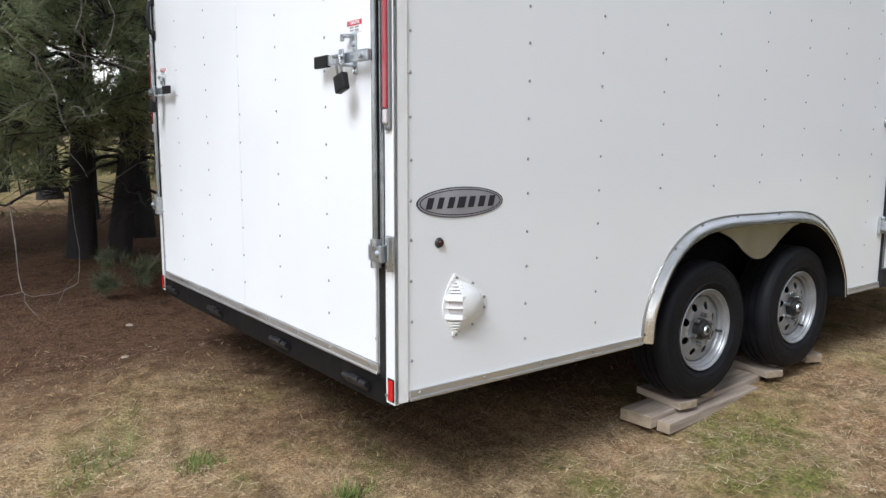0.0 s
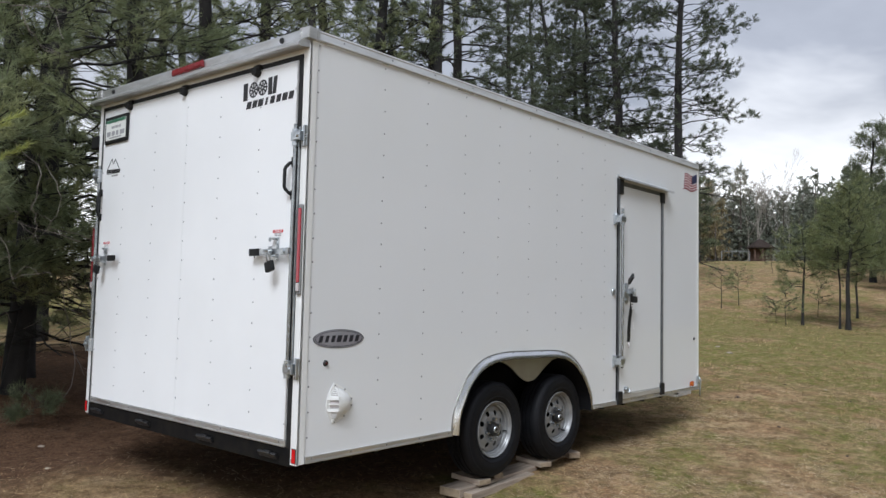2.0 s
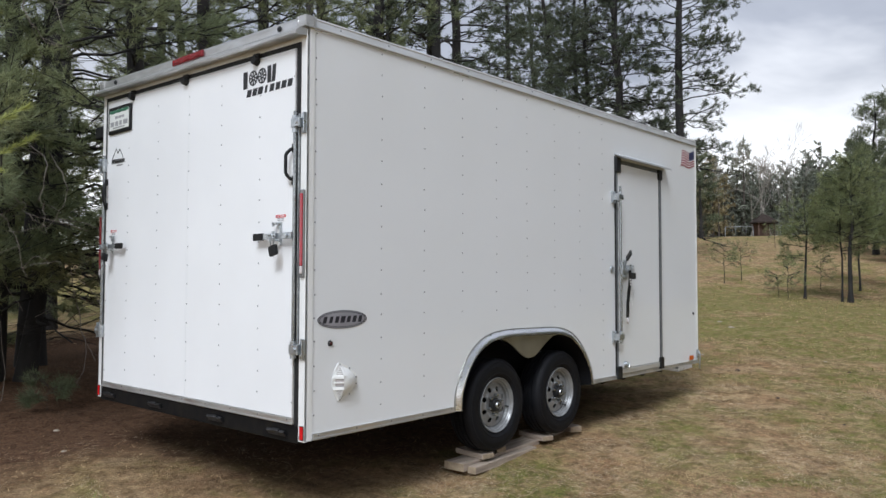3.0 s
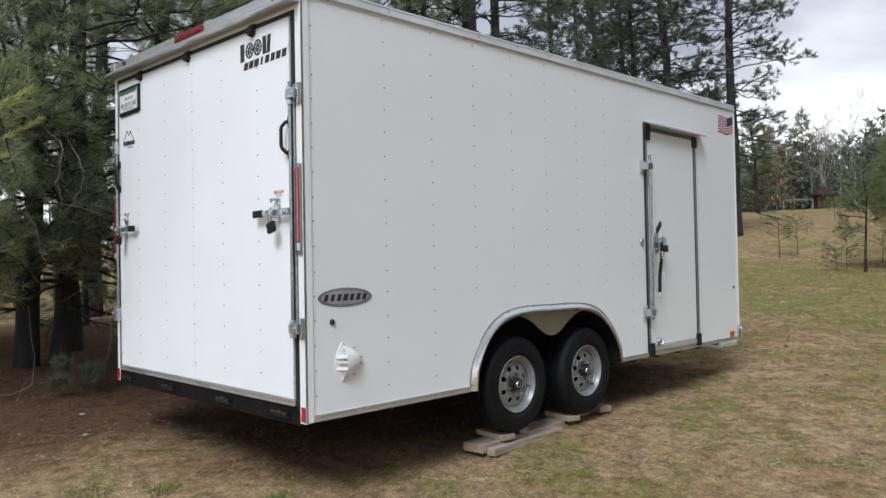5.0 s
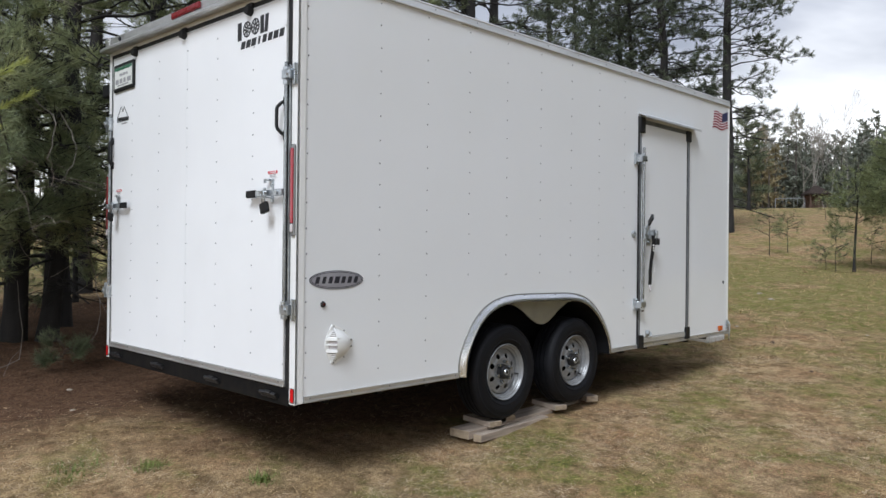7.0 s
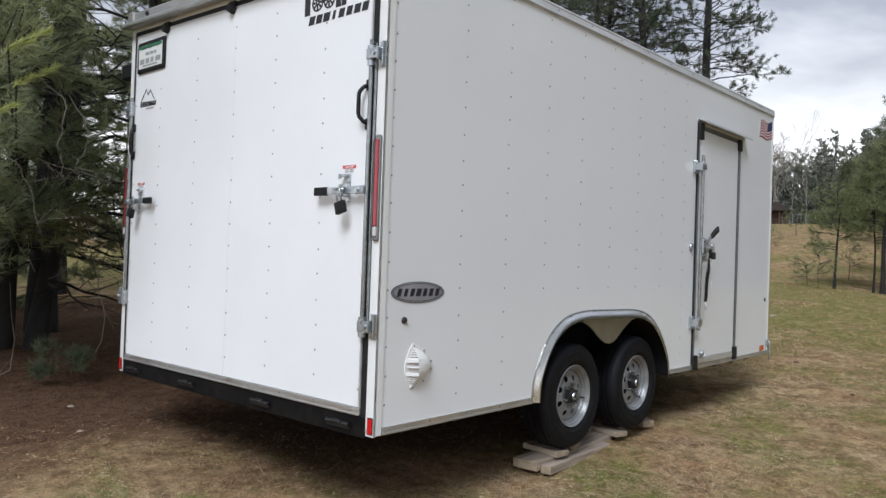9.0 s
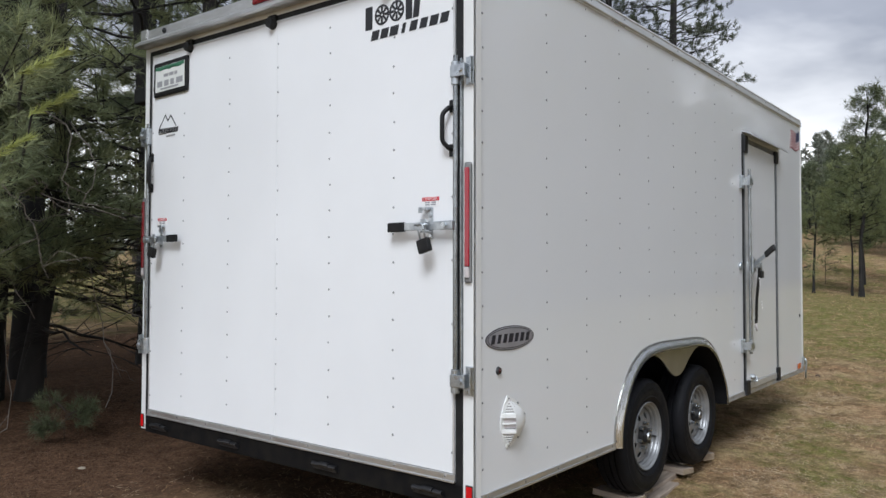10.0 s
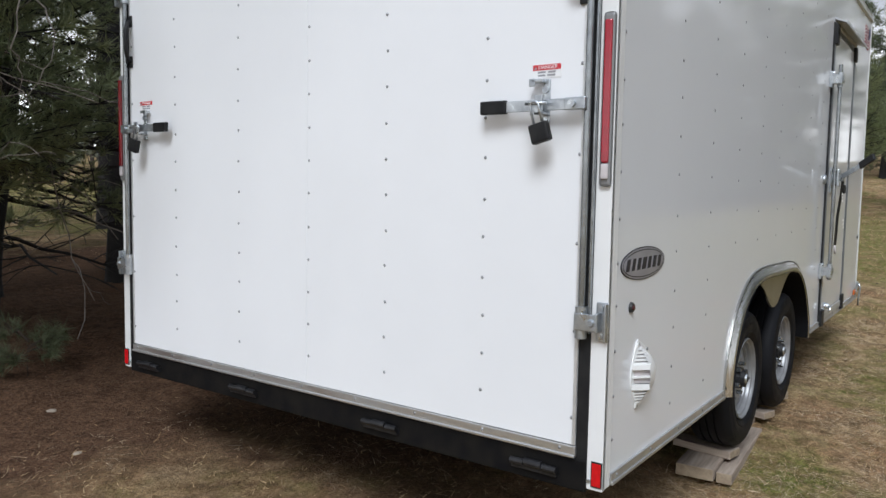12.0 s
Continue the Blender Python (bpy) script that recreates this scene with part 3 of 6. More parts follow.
v, f = rivet_mesh(spots, (0, -1, 0))
tagged(tri_object("wall_rivets", v, M_RIVET, trailer, "small domed rivet heads", tris=f), kind="stuff")

# rear header
bm = bmesh.new()
prism(bm, [(-0.030, 3.094), (-0.030, 3.150), (-0.024, 3.162), (0.02, 3.168), (0.02, 3.094)], "y", -0.012, W_T + 0.012)
rise(part("rear_header", bm, M_ALUROOF, trailer, "aluminium header band over the rear door"), 0, 0.021)
bm = bmesh.new()
prism(bm, [(-0.002, 3.050), (-0.075, 3.040), (-0.092, 3.046), (-0.092, 3.062), (-0.06, 3.088), (-0.02, 3.0915), (-0.002, 3.0915)], "y", -0.004, W_T + 0.004)
rise(part("drip_ledge", bm, M_ALUROOF, trailer, "pale aluminium drip ledge over the rear door"), 0, 0.021)
rise(part("door_soffit", box(bmesh.new(), -0.0085, 0.03, 0.049, W_T - 0.049, 3.021, 3.049), M_TRIM, trailer), 0, 0.021)
for y in (0.0, W_T):
    s = 1 if y == 0 else -1
    bm = bmesh.new()
    box(bm, -0.034, 0.05, y - s * 0.024, y - s * 0.016, 3.098, 3.168, 0.003)
    box(bm, -0.040, -0.031, min(y - s * 0.02, y + s * 0.06), max(y - s * 0.02, y + s * 0.06), 3.098, 3.166, 0.003)
    for dz in (0.015, 0.035, 0.055):
        cyl(bm, (-0.046, y + s * 0.045, 3.10 + dz), (-0.038, y + s * 0.045, 3.10 + dz), 0.005, seg=8)
        cyl(bm, (0.03, y - s * 0.028, 3.10 + dz), (0.03, y - s * 0.022, 3.10 + dz), 0.005, seg=8)
    rise(part("roof_corner_cap", bm, M_ALUROOF, trailer), 0, 0.021)
bm = box(bmesh.new(), -0.052, -0.029, 1.09, 1.49, 3.132, 3.178, 0.008)
light = part("clearance_light", bm, M_DEEPRED, trailer, "long red clearance light")
for y in (1.155, 1.29, 1.425):
    part("lens", box(bmesh.new(), -0.056, -0.050, y - 0.035, y + 0.035, 3.142, 3.168, 0.003), M_DEEPRED, light)
for y in (0.235, 2.40):
    z = 3.126 + 0.021 * y
    bm = cyl(bmesh.new(), (-0.030, y, z), (-0.038, y, z), 0.018, seg=16)
    cyl(bm, (-0.037, y, z), (-0.046, y, z), 0.012, 0.008, seg=16)
    part("marker_lamp", bm, M_HUB, trailer)

# rear ramp door
D_Y0, D_Y1, D_Z0, D_Z1 = 0.089, W_T - 0.089, 0.770, 2.985
ramp = part("ramp_door", box(bmesh.new(), -0.012, 0.045, D_Y0, D_Y1, D_Z0, D_Z1, 0.003), M_DOOR, trailer, "white riveted rear ramp door, closed")
rise(ramp, 0, 0.022, 2.9)
bm = bmesh.new()
for a, b in ((D_Y0, 1.3068), (1.3092, D_Y1)):
    box(bm, -0.0140, -0.0122, a + 0.002, b, D_Z0 + 0.002, D_Z1 - 0.002)
rise(part("door_sheet", bm, M_DOOR, ramp, "white painted sheet in two halves"), 0, 0.022, 2.9)
bm = bmesh.new()
box(bm, -0.020, 0.0, D_Y0 - 0.004, D_Y1 + 0.004, 0.734, 0.769, 0.003)
box(bm, -0.026, -0.012, D_Y0 - 0.004, D_Y1 + 0.004, 0.731, 0.741, 0.003)
part("door_bottom_trim", bm, M_ALUROOF, ramp, "riveted aluminium strip along the door bottom")
bm = bmesh.new()
box(bm, -0.017, -0.0125, D_Y0 - 0.001, D_Y0 + 0.010, D_Z0 + 0.002, D_Z1)
box(bm, -0.017, -0.0125, D_Y1 - 0.010, D_Y1 + 0.001, D_Z0 + 0.002, D_Z1)
box(bm, -0.017, -0.0125, D_Y0, D_Y1, D_Z1 - 0.010, D_Z1 + 0.001)
rise(part("door_edge_trim", bm, M_ALU, ramp), 0, 0.022, 2.9)
spots = []
for cy in (0.453, 0.891, 1.300, 1.316, 1.735, 2.195):
    if cy == 1.316:
        continue
    for k in range(16):
        z = 0.888 + 0.1335 * k + rng.uniform(-0.005, 0.005)
        if z < 2.94:
            spots.append((-0.0142, cy + rng.uniform(-0.003, 0.003), z))
for cy in (D_Y0 + 0.014, D_Y1 - 0.014):
    for k in range(8):
        spots.append((-0.0142, cy, 0.86 + 0.28 * k))
for k in range(9):
    spots.append((-0.020, 0.14 + 0.298 * k, 0.756))
v, f = rivet_mesh(spots, (-1, 0, 0), 0.0062)
tagged(tri_object("door_rivets", v, M_RIVET, ramp, "small domed rivet heads", tris=f), kind="stuff")
for ya, yb, za in ((0.048, D_Y0 - 0.001, 0.69), (D_Y1 + 0.001, W_T - 0.048, 0.69), (D_Y0 - 0.0008, D_Y1 + 0.0008, D_Z1 + 0.001)):
    rise(part("door_gasket", box(bmesh.new(), -0.009, 0.04, ya, yb, za, 3.020), M_RUBBER, trailer, "black rubber door gasket"), 0, 0.022, 2.9)

# rear sill with its hinges
bm = box(bmesh.new(), -0.012, 0.06, 0.05, W_T - 0.05, 0.622, 0.728, 0.006)
sill = part("rear_sill", bm, M_BLACK, trailer, "black steel rear sill")
for y in (0.23, 0.90, 1.70, 2.42):
    bm = bmesh.new()
    cyl(bm, (-0.03, y - 0.085, 0.680), (-0.03, y - 0.035, 0.680), 0.011, seg=12)
    cyl(bm, (-0.03, y - 0.032, 0.684), (-0.03, y + 0.032, 0.684), 0.013, seg=12)
    cyl(bm, (-0.03, y + 0.035, 0.680), (-0.03, y + 0.085, 0.680), 0.011, seg=12)
    box(bm, -0.028, -0.010, y - 0.085, y + 0.085, 0.655, 0.678, 0.003)
    part("door_hinge", bm, M_HINGE, sill)
for y, s in ((0.0, 1), (W_T, -1)):
    ys = sorted((y - s * 0.006, y + s * 0.032))
    bm = box(bmesh.new(), -0.0125, -0.0085, ys[0], ys[1], 0.648, 0.732, 0.001)
    refl = part("reflector", bm, M_RUBBER, trailer, "red corner reflector with a black border")
    part("reflector_face", box(bmesh.new(), -0.0138, -0.0126, ys[0] + 0.004, ys[1] - 0.004, 0.653, 0.727), M_TAPE, refl, "bright red reflective face")
    cyls = cyl(bmesh.new(), (-0.009, y + s * 0.040, 0.665), (-0.014, y + s * 0.040, 0.665), 0.006, seg=10)
    part("screw", cyls, M_ZINC, trailer)


def tail_light(y, lens):
    bm = bmesh.new()
    box(bm, -0.022, -0.009, y - 0.019, y + 0.019, 1.60, 2.125, 0.010)
    base = part("tail_light", bm, M_LENSBASE, trailer, "tall narrow red tail light strip")
    part("red_lens", box(bmesh.new(), -0.031, -0.020, y - 0.0125, y + 0.0125, 1.672, 2.102, 0.005), lens, base)
    part("clear_lens", box(bmesh.new(), -0.031, -0.020, y - 0.0125, y + 0.0125, 1.622, 1.670, 0.005), M_CLEAR, base)


tail_light(0.015, M_RED)
# same lamp as the near one; the darker lens colour stands in for shade
tail_light(W_T - 0.015, M_DEEPRED)


def bar_lock(y0, s):
    """The vertical bar lock of the ramp door: rod, keepers, handle with its grip, hasp; s is the way into the door."""
    def span(a, b):
        return sorted((y0 + s * a, y0 + s * b))
    bm = bmesh.new()
    cyl(bm, (-0.030, y0 + s * 0.074, 1.125), (-0.030, y0 + s * 0.074, 2.60), 0.0115, seg=16)
    part("lock_rod", bm, M_ROD, ramp, "dull grey lock rod", True)
    a, b = span(0.048, 0.057)
    part("rod_channel", box(bmesh.new(), -0.024, -0.0095, a, b, 1.14, 2.585, 0.003), M_ROD, ramp)
    for z in (1.18, 2.525):
        bm = bmesh.new()
        a, b = span(-0.012, 0.030)
        box(bm, -0.016, -0.0085, a, b, z - 0.062, z + 0.062, 0.003)
        a, b = span(-0.010, -0.002)
        box(bm, -0.034, -0.012, a, b, z - 0.060, z + 0.060, 0.003)
        a, b = span(0.012, 0.088)
        box(bm, -0.054, -0.049, a, b, z - 0.027, z + 0.027, 0.003)
        a, b = span(0.010, 0.020)
        box(bm, -0.052, -0.014, a, b, z - 0.030, z + 0.030, 0.003)
        cyl(bm, (-0.030, y0 + s * 0.074, z - 0.055), (-0.030, y0 + s * 0.074, z + 0.045), 0.0195, seg=14)
        for dz in (-0.045, 0.045):
            cyl(bm, (-0.016, y0 + s * 0.012, z + dz), (-0.024, y0 + s * 0.012, z + dz), 0.009, seg=8)
        cyl(bm, (-0.053, y0 + s * 0.030, z), (-0.064, y0 + s * 0.030, z), 0.014, 0.009, seg=12)
        part("keeper", bm, M_ZINC, ramp, "galvanised lock keeper bracket")
    zh = 1.853
    bm = bmesh.new()
    a, b = span(0.135, 0.350)
    box(bm, -0.058, -0.050, a, b, zh - 0.018, zh + 0.018, 0.002)
    a, b = span(0.070, 0.140)
    box(bm, -0.060, -0.044, a, b, zh - 0.020, zh + 0.020, 0.004)
    cyl(bm, (-0.044, y0 + s * 0.112, zh), (-0.070, y0 + s * 0.112, zh), 0.012, seg=12)
    arm = part("lock_handle", bm, M_ZINC, ramp, "flat galvanised lock handle")
    a, b = span(0.348, 0.448)
    part("grip", box(bmesh.new(), -0.064, -0.044, a, b, zh - 0.022, zh + 0.022, 0.005), M_RUBBER, ramp, "black rubber grip")
    bm = bmesh.new()
    a, b = span(0.210, 0.234)
    box(bm, -0.022, -0.0145, a, b, 1.798, 1.940, 0.004)
    a, b = span(0.208, 0.238)
    box(bm, -0.075, -0.02, a, b, zh - 0.030, zh - 0.022, 0.002)
    box(bm, -0.075, -0.068, a, b, zh - 0.030, zh + 0.030, 0.002)
    a, b = span(0.225, 0.262)
    box(bm, -0.050, -0.020, a, b, 1.926, 1.938, 0.003)
    a, b = span(0.250, 0.272)
    box(bm, -0.050, -0.042, a, b, 1.914, 1.940, 0.003)
    cyl(bm, (-0.030, y0 + s * 0.223, 1.905), (-0.015, y0 + s * 0.223, 1.905), 0.011, seg=12)
    cyl(bm, (-0.027, y0 + s * 0.223, 1.812), (-0.015, y0 + s * 0.223, 1.812), 0.009, seg=10)
    tube(bm, [(-0.080, y0 + s * 0.19, zh + 0.004), (-0.080, y0 + s * 0.265, zh + 0.004)], 0.005)
    part("hasp", bm, M_ZINC, ramp, "galvanised hasp plate")


bar_lock(0.0, 1)
bar_lock(W_T, -1)


def padlock(x, y, z, swing, turn=0):
    lock = thing("padlock", (x, y, z), "black square padlock hanging open-side up from a hasp", "padlock", "padlocks on the trailer")
    lock.rotation_euler = (radians(swing), 0, radians(turn))
    bm = box(bmesh.new(), -0.014, 0.014, -0.033, 0.033, -0.132, -0.070, 0.006)
    part("lock_body", bm, M_RUBBER, lock, "black plastic-clad lock body")
    bm = tube(bmesh.new(), [(0, -0.015, -0.075)] + [(0, -0.015 * math.cos(t), -0.015 + 0.015 * math.sin(t)) for t in np.linspace(0, math.pi, 9)] + [(0, 0.015, -0.075)], 0.0045)
    part("shackle", bm, M_ZINC, lock, "steel shackle")
    bm = box(bmesh.new(), -0.005, 0.005, -0.020, 0.000, -0.133, -0.120, 0.002)
    part("key_plug", bm, M_HUB, lock)
    return lock


padlock(-0.082, 0.236, 1.862, -16)
padlock(-0.080, W_T - 0.246, 1.866, 16)


def pull_handle(y0, s, zc):
    bm = bmesh.new()
    y = y0 + s * 0.103
    for dz in (-0.098, 0.098):
        box(bm, -0.024, -0.014, y - 0.013, y + 0.013, zc + dz - 0.028, zc + dz + 0.028, 0.004)
    k = s * 0.024
    tube(bm, [(-0.02, y, zc - 0.095), (-0.038, y + 0.25 * k, zc - 0.088), (-0.052, y + 0.9 * k, zc - 0.066), (-0.058, y + k, zc - 0.05),
              (-0.058, y + k, zc + 0.05), (-0.052, y + 0.9 * k, zc + 0.066), (-0.038, y + 0.25 * k, zc + 0.088), (-0.02, y, zc + 0.095)], 0.0105, 10)
    part("pull_handle", bm, M_RUBBER, ramp, "black pull handle")


pull_handle(0.0, 1, 2.283)
pull_handle(W_T, -1, 2.283)
for y in (0.490, 1.345, 2.135):
    z = 2.976 + 0.022 * y
    bm = cyl(bmesh.new(), (-0.013, y, z), (-0.050, y, z), 0.034, 0.026, seg=18)
    box(bm, -0.03, -0.010, y - 0.030, y + 0.030, z, z + 0.045, 0.004)
    cyl(bm, (-0.048, y, z), (-0.053, y, z), 0.008, seg=8)
    part("door_bumper", bm, M_RUBBER, trailer, "round black rubber bumper")


bm = box(bmesh.new(), -0.015, 0.065, W_T + 0.007, W_T + 0.145, 2.760, 2.865, 0.012)
part("side_lamp", bm, M_RUBBER, trailer, "black box lamp on the far side wall")


# decals and plates of the rear door
def decal(name, outlines, mats, x=-0.0145, d=0.0015, label="", y=None):
    """Flat vinyl shapes; outlines of (material index, points) on the rear door, or on the side wall if y is given."""
    bm = bmesh.new()
    for i, (mi, pts) in enumerate(outlines):
        if y is None:
            prism(bm, pts, "x", x - d * (1 + 0.4 * mi), x, mi)
        else:
            prism(bm, pts, "y", y - d * (1 + 0.4 * mi), y, mi)
    return part(name, bm, mats, ramp if y is None else trailer, label)


def slant(cx, cz, w, h, lean=0.0, rise=0.0):
    return [(cx - w / 2 - lean, cz - h / 2 - rise * w / 2), (cx + w / 2 - lean, cz - h / 2 + rise * w / 2),
            (cx + w / 2 + lean, cz + h / 2 + rise * w / 2), (cx - w / 2 + lean, cz + h / 2 - rise * w / 2)]


rows = [(0, slant(0.618, 2.880, 0.046, 0.112)), (0, slant(0.360, 2.880, 0.040, 0.108)), (0, slant(0.312, 2.880, 0.036, 0.108, -0.006))]
for k, w in enumerate((0.05, 0.05, 0.055, 0.022, 0.045, 0.045, 0.05, 0.048)):
    cy = 0.575 - 0.0610 * k
    rows.append((0, slant(cy, 2.790, w * 0.95, 0.046, -0.006)))
tagged(decal("maker_decal", rows, [M_DECAL, M_DOOR], label="black maker decal of bars and two spoked wheels"), kind="stuff")
bm = bmesh.new()
for cy in (0.532, 0.437):
    ring = disc_points(cy, 2.882, 0.047, 0.050, 28)
    inner = disc_points(cy, 2.882, 0.037, 0.040, 28)
    for i in range(28):
        j = (i + 1) % 28
        prism(bm, [ring[i], ring[j], inner[j], inner[i]], "x", -0.0160, -0.0145)
    for k in range(8):
        t = k * math.pi / 4
        c, s = math.cos(t), math.sin(t)
        prism(bm, [(cy + 0.006 * c - 0.004 * s, 2.882 + 0.006 * s + 0.004 * c), (cy + 0.039 * c - 0.007 * s, 2.882 + 0.039 * s + 0.007 * c),
                   (cy + 0.039 * c + 0.007 * s, 2.882 + 0.039 * s - 0.007 * c), (cy + 0.006 * c + 0.004 * s, 2.882 + 0.006 * s - 0.004 * c)], "x", -0.0161, -0.0145)
part("wheel_emblem", bm, M_DECAL, ramp)

# dealer sticker: two peaks over a bar
rows = []
peak = [(2.478, 2.556), (2.405, 2.640), (2.377, 2.600), (2.345, 2.632), (2.285, 2.560)]
for (a, b), (c, e) in zip(peak, peak[1:]):
    rows.append((0, [(a, b - 0.005), (c, e - 0.005), (c, e + 0.006), (a, b + 0.006)]))
for k in range(8):
    rows.append((0, slant(2.470 - 0.028 * k, 2.545 - 0.001 * k, 0.022, 0.028, -0.004)))
rows.append((0, slant(2.372, 2.524, 0.215, 0.005)))
rows.append((1, slant(2.345, 2.505, 0.10, 0.010)))
tagged(decal("dealer_sticker", rows, [M_DECAL, M_LABELGREY], label="black mountain-outline dealer sticker"), kind="stuff")

plate = part("plate_frame", box(bmesh.new(), -0.030, -0.0145, 2.145, 2.525, 2.762, 2.978, 0.012), M_RUBBER, ramp, "black plate holder")
bm = bmesh.new()
box(bm, -0.033, -0.0295, 2.173, 2.497, 2.790, 2.950, 0.001)
paper = part("plate", bm, M_PAPER, plate, "pale temporary plate with a green mountain band")
bm = bmesh.new()
prism(bm, [(2.175, 2.948), (2.495, 2.948), (2.495, 2.930), (2.44, 2.922), (2.40, 2.934), (2.34, 2.920), (2.28, 2.932), (2.23, 2.922), (2.175, 2.93)], "x", -0.0345, -0.0332)
part("green_band", bm, M_PLATEGREEN, plate)
bm = bmesh.new()
for z, h, bars in ((2.888, 0.020, [(2.375, 0.05), (2.315, 0.05), (2.265, 0.03)]), (2.838, 0.036, [(2.445, 0.06), (2.37, 0.05), (2.305, 0.04), (2.225, 0.07)]), (2.806, 0.010, [(2.335, 0.2)])):
    for cy, w in bars:
        box(bm, -0.0343, -0.0332, cy - w / 2, cy + w / 2, z - h / 2, z + h / 2)
part("plate_print", bm, M_LABELGREY, plate)


def text_mesh(name, words, size, m, mat, parent):
    """Letters in the built-in font, as a mesh standing at m."""
    cu = bpy.data.curves.new(name, "FONT")
    cu.body, cu.size, cu.align_x, cu.align_y, cu.extrude = words, size, "CENTER", "CENTER", 0.0004
    tmp = new(name + "_source", cu)
    bpy.context.view_layer.update()
    me = bpy.data.meshes.new_from_object(tmp)
    bpy.data.objects.remove(tmp)
    me.transform(m)
    ob = new(name, me)
    me.materials.clear()
    me.materials.append(mat)
    ob.parent = parent
    return ob


for yc in (0.226, W_T - 0.226):
    lab = part("warning_label", box(bmesh.new(), -0.0158, -0.0142, yc - 0.050, yc + 0.050, 1.944, 1.986), M_LABELWHITE, ramp, "white warning label with red heading")
    part("heading", box(bmesh.new(), -0.0168, -0.0160, yc - 0.050, yc + 0.050, 1.9685, 1.986), M_LABELRED, lab)
    text_mesh("heading_text", "DANGER", 0.017, Matrix.Translation((-0.0174, yc - 0.004, 1.9772)) @ Euler((radians(90), 0, radians(-90))).to_matrix().to_4x4(), M_LABELWHITE, lab)
    bm = bmesh.new()
    for k, (o, w) in enumerate(((0.018, 0.028), (-0.018, 0.026), (0.018, 0.026), (-0.016, 0.028))):
        z = 1.962 - 0.010 * (k // 2)
        box(bm, -0.0168, -0.0160, yc + o - w / 2, yc + o + w / 2, z - 0.003, z + 0.003)
    prism(bm, [(yc + 0.045, 1.972), (yc + 0.035, 1.972), (yc + 0.040, 1.982)], "x", -0.0174, -0.0169)
    part("label_print", bm, M_LABELGREY, lab)

# side badge: dark rim, silver face, slanted bars
bm = bmesh.new()
prism(bm, disc_points(0.290, 1.346, 0.200, 0.056, 40), "y", -0.003, -0.0005)
badge = part("oval_badge", bm, M_INK, trailer, "oval silver badge with dark slanted bars")
bm = bmesh.new()
prism(bm, disc_points(0.290, 1.346, 0.195, 0.0525, 40), "y", -0.0036, -0.0031)
part("badge_border", bm, M_BADGE, badge)
part("badge_line", prism(bmesh.new(), disc_points(0.290, 1.346, 0.188, 0.0475, 40), "y", -0.0040, -0.0037), M_INK, badge)
part("badge_face", prism(bmesh.new(), disc_points(0.290, 1.346, 0.183, 0.0440, 40), "y", -0.0044, -0.0041), M_BADGE, badge)
for k, w in enumerate((0.034, 0.030, 0.034, 0.044, 0.034, 0.036, 0.034)):
    cx = 0.147 + 0.0475 * k
    bm = prism(bmesh.new(), slant(cx, 1.346, w * 0.8, 0.040, 0.006), "y", -0.0056, -0.0045)
    part("badge_bar", bm, M_INK, badge)
bm = cyl(bmesh.new(), (0.190, -0.0005, 1.204), (0.190, -0.010, 1.204), 0.019, 0.015, seg=18)
cyl(bm, (0.190, -0.009, 1.204), (0.190, -0.015, 1.204), 0.010, 0.006, seg=12, mat=1)
part("side_marker", bm, [M_HUB, M_DARKRED], trailer, "small dark red side marker")

# plastic side vent: a scoop with louvres facing the rear
bm = bmesh.new()
VX, VZ, VH, VD, VP = 0.262, 0.962, 0.104, 0.140, 0.050
nu, nv = 14, 10
grid = []
for i in range(nu + 1):
    t = -1 + 2 * i / nu
    prof = max(0.0, 1 - abs(t) ** 2.2)
    row = []
    for j in range(nv + 1):
        s = j / nv
        row.append(bm.verts.new((VX + VD * prof * s, -0.001 - VP * prof * max(0.0, 1 - s ** 2.2) ** 0.7, VZ + VH * t)))
    grid.append(row)
for i in range(nu):
    for j in range(nv):
        vs = [grid[i][j], grid[i + 1][j], grid[i + 1][j + 1], grid[i][j + 1]]
        bm.faces.new(vs).smooth = True
bmesh.ops.remove_doubles(bm, verts=bm.verts, dist=0.0008)
vent = part("side_vent", bm, M_VENT, trailer, "white plastic scoop vent with louvres")
def vent_face(t, inset=0.0):
    """The slanting open side of the scoop at a height: its line from the wall to the dome's lip."""
    p = max(0.0, 1 - abs(t) ** 2.2)
    return (VX - 0.048 * p + inset, -0.003), (VX + 0.004 + inset, -0.003 - (VP - 0.004) * p)


bm = bmesh.new()
for t0, t1 in ((-0.97, -0.30), (-0.22, 0.22), (0.30, 0.97)):
    ts = np.linspace(t0, t1, 7)
    face = [[bm.verts.new((*q, VZ + VH * t)) for q in vent_face(t, 0.016)] for t in ts]
    for a, b in zip(face, face[1:]):
        bm.faces.new((a[0], a[1], b[1], b[0]))
part("vent_screen", bm, M_CLEAR, vent, "pale mesh behind the louvres")
for k in range(17):
    t = -0.88 + 1.76 * k / 16
    rib = k in (5, 11)
    if 5 < k < 11 and k != 8:
        continue
    (ax, ay), (bx, by) = vent_face(t, 0.0)
    h = 0.0085 if rib else 0.0028
    e = 0.005 if rib else 0.0
    prism_pts = [(ax - e, ay), (bx - e, by - e), (bx + 0.016, by), (ax + 0.016, ay)]
    part("louvre", prism(bmesh.new(), prism_pts, "z", VZ + VH * t - h, VZ + VH * t + h), M_VENT, vent)
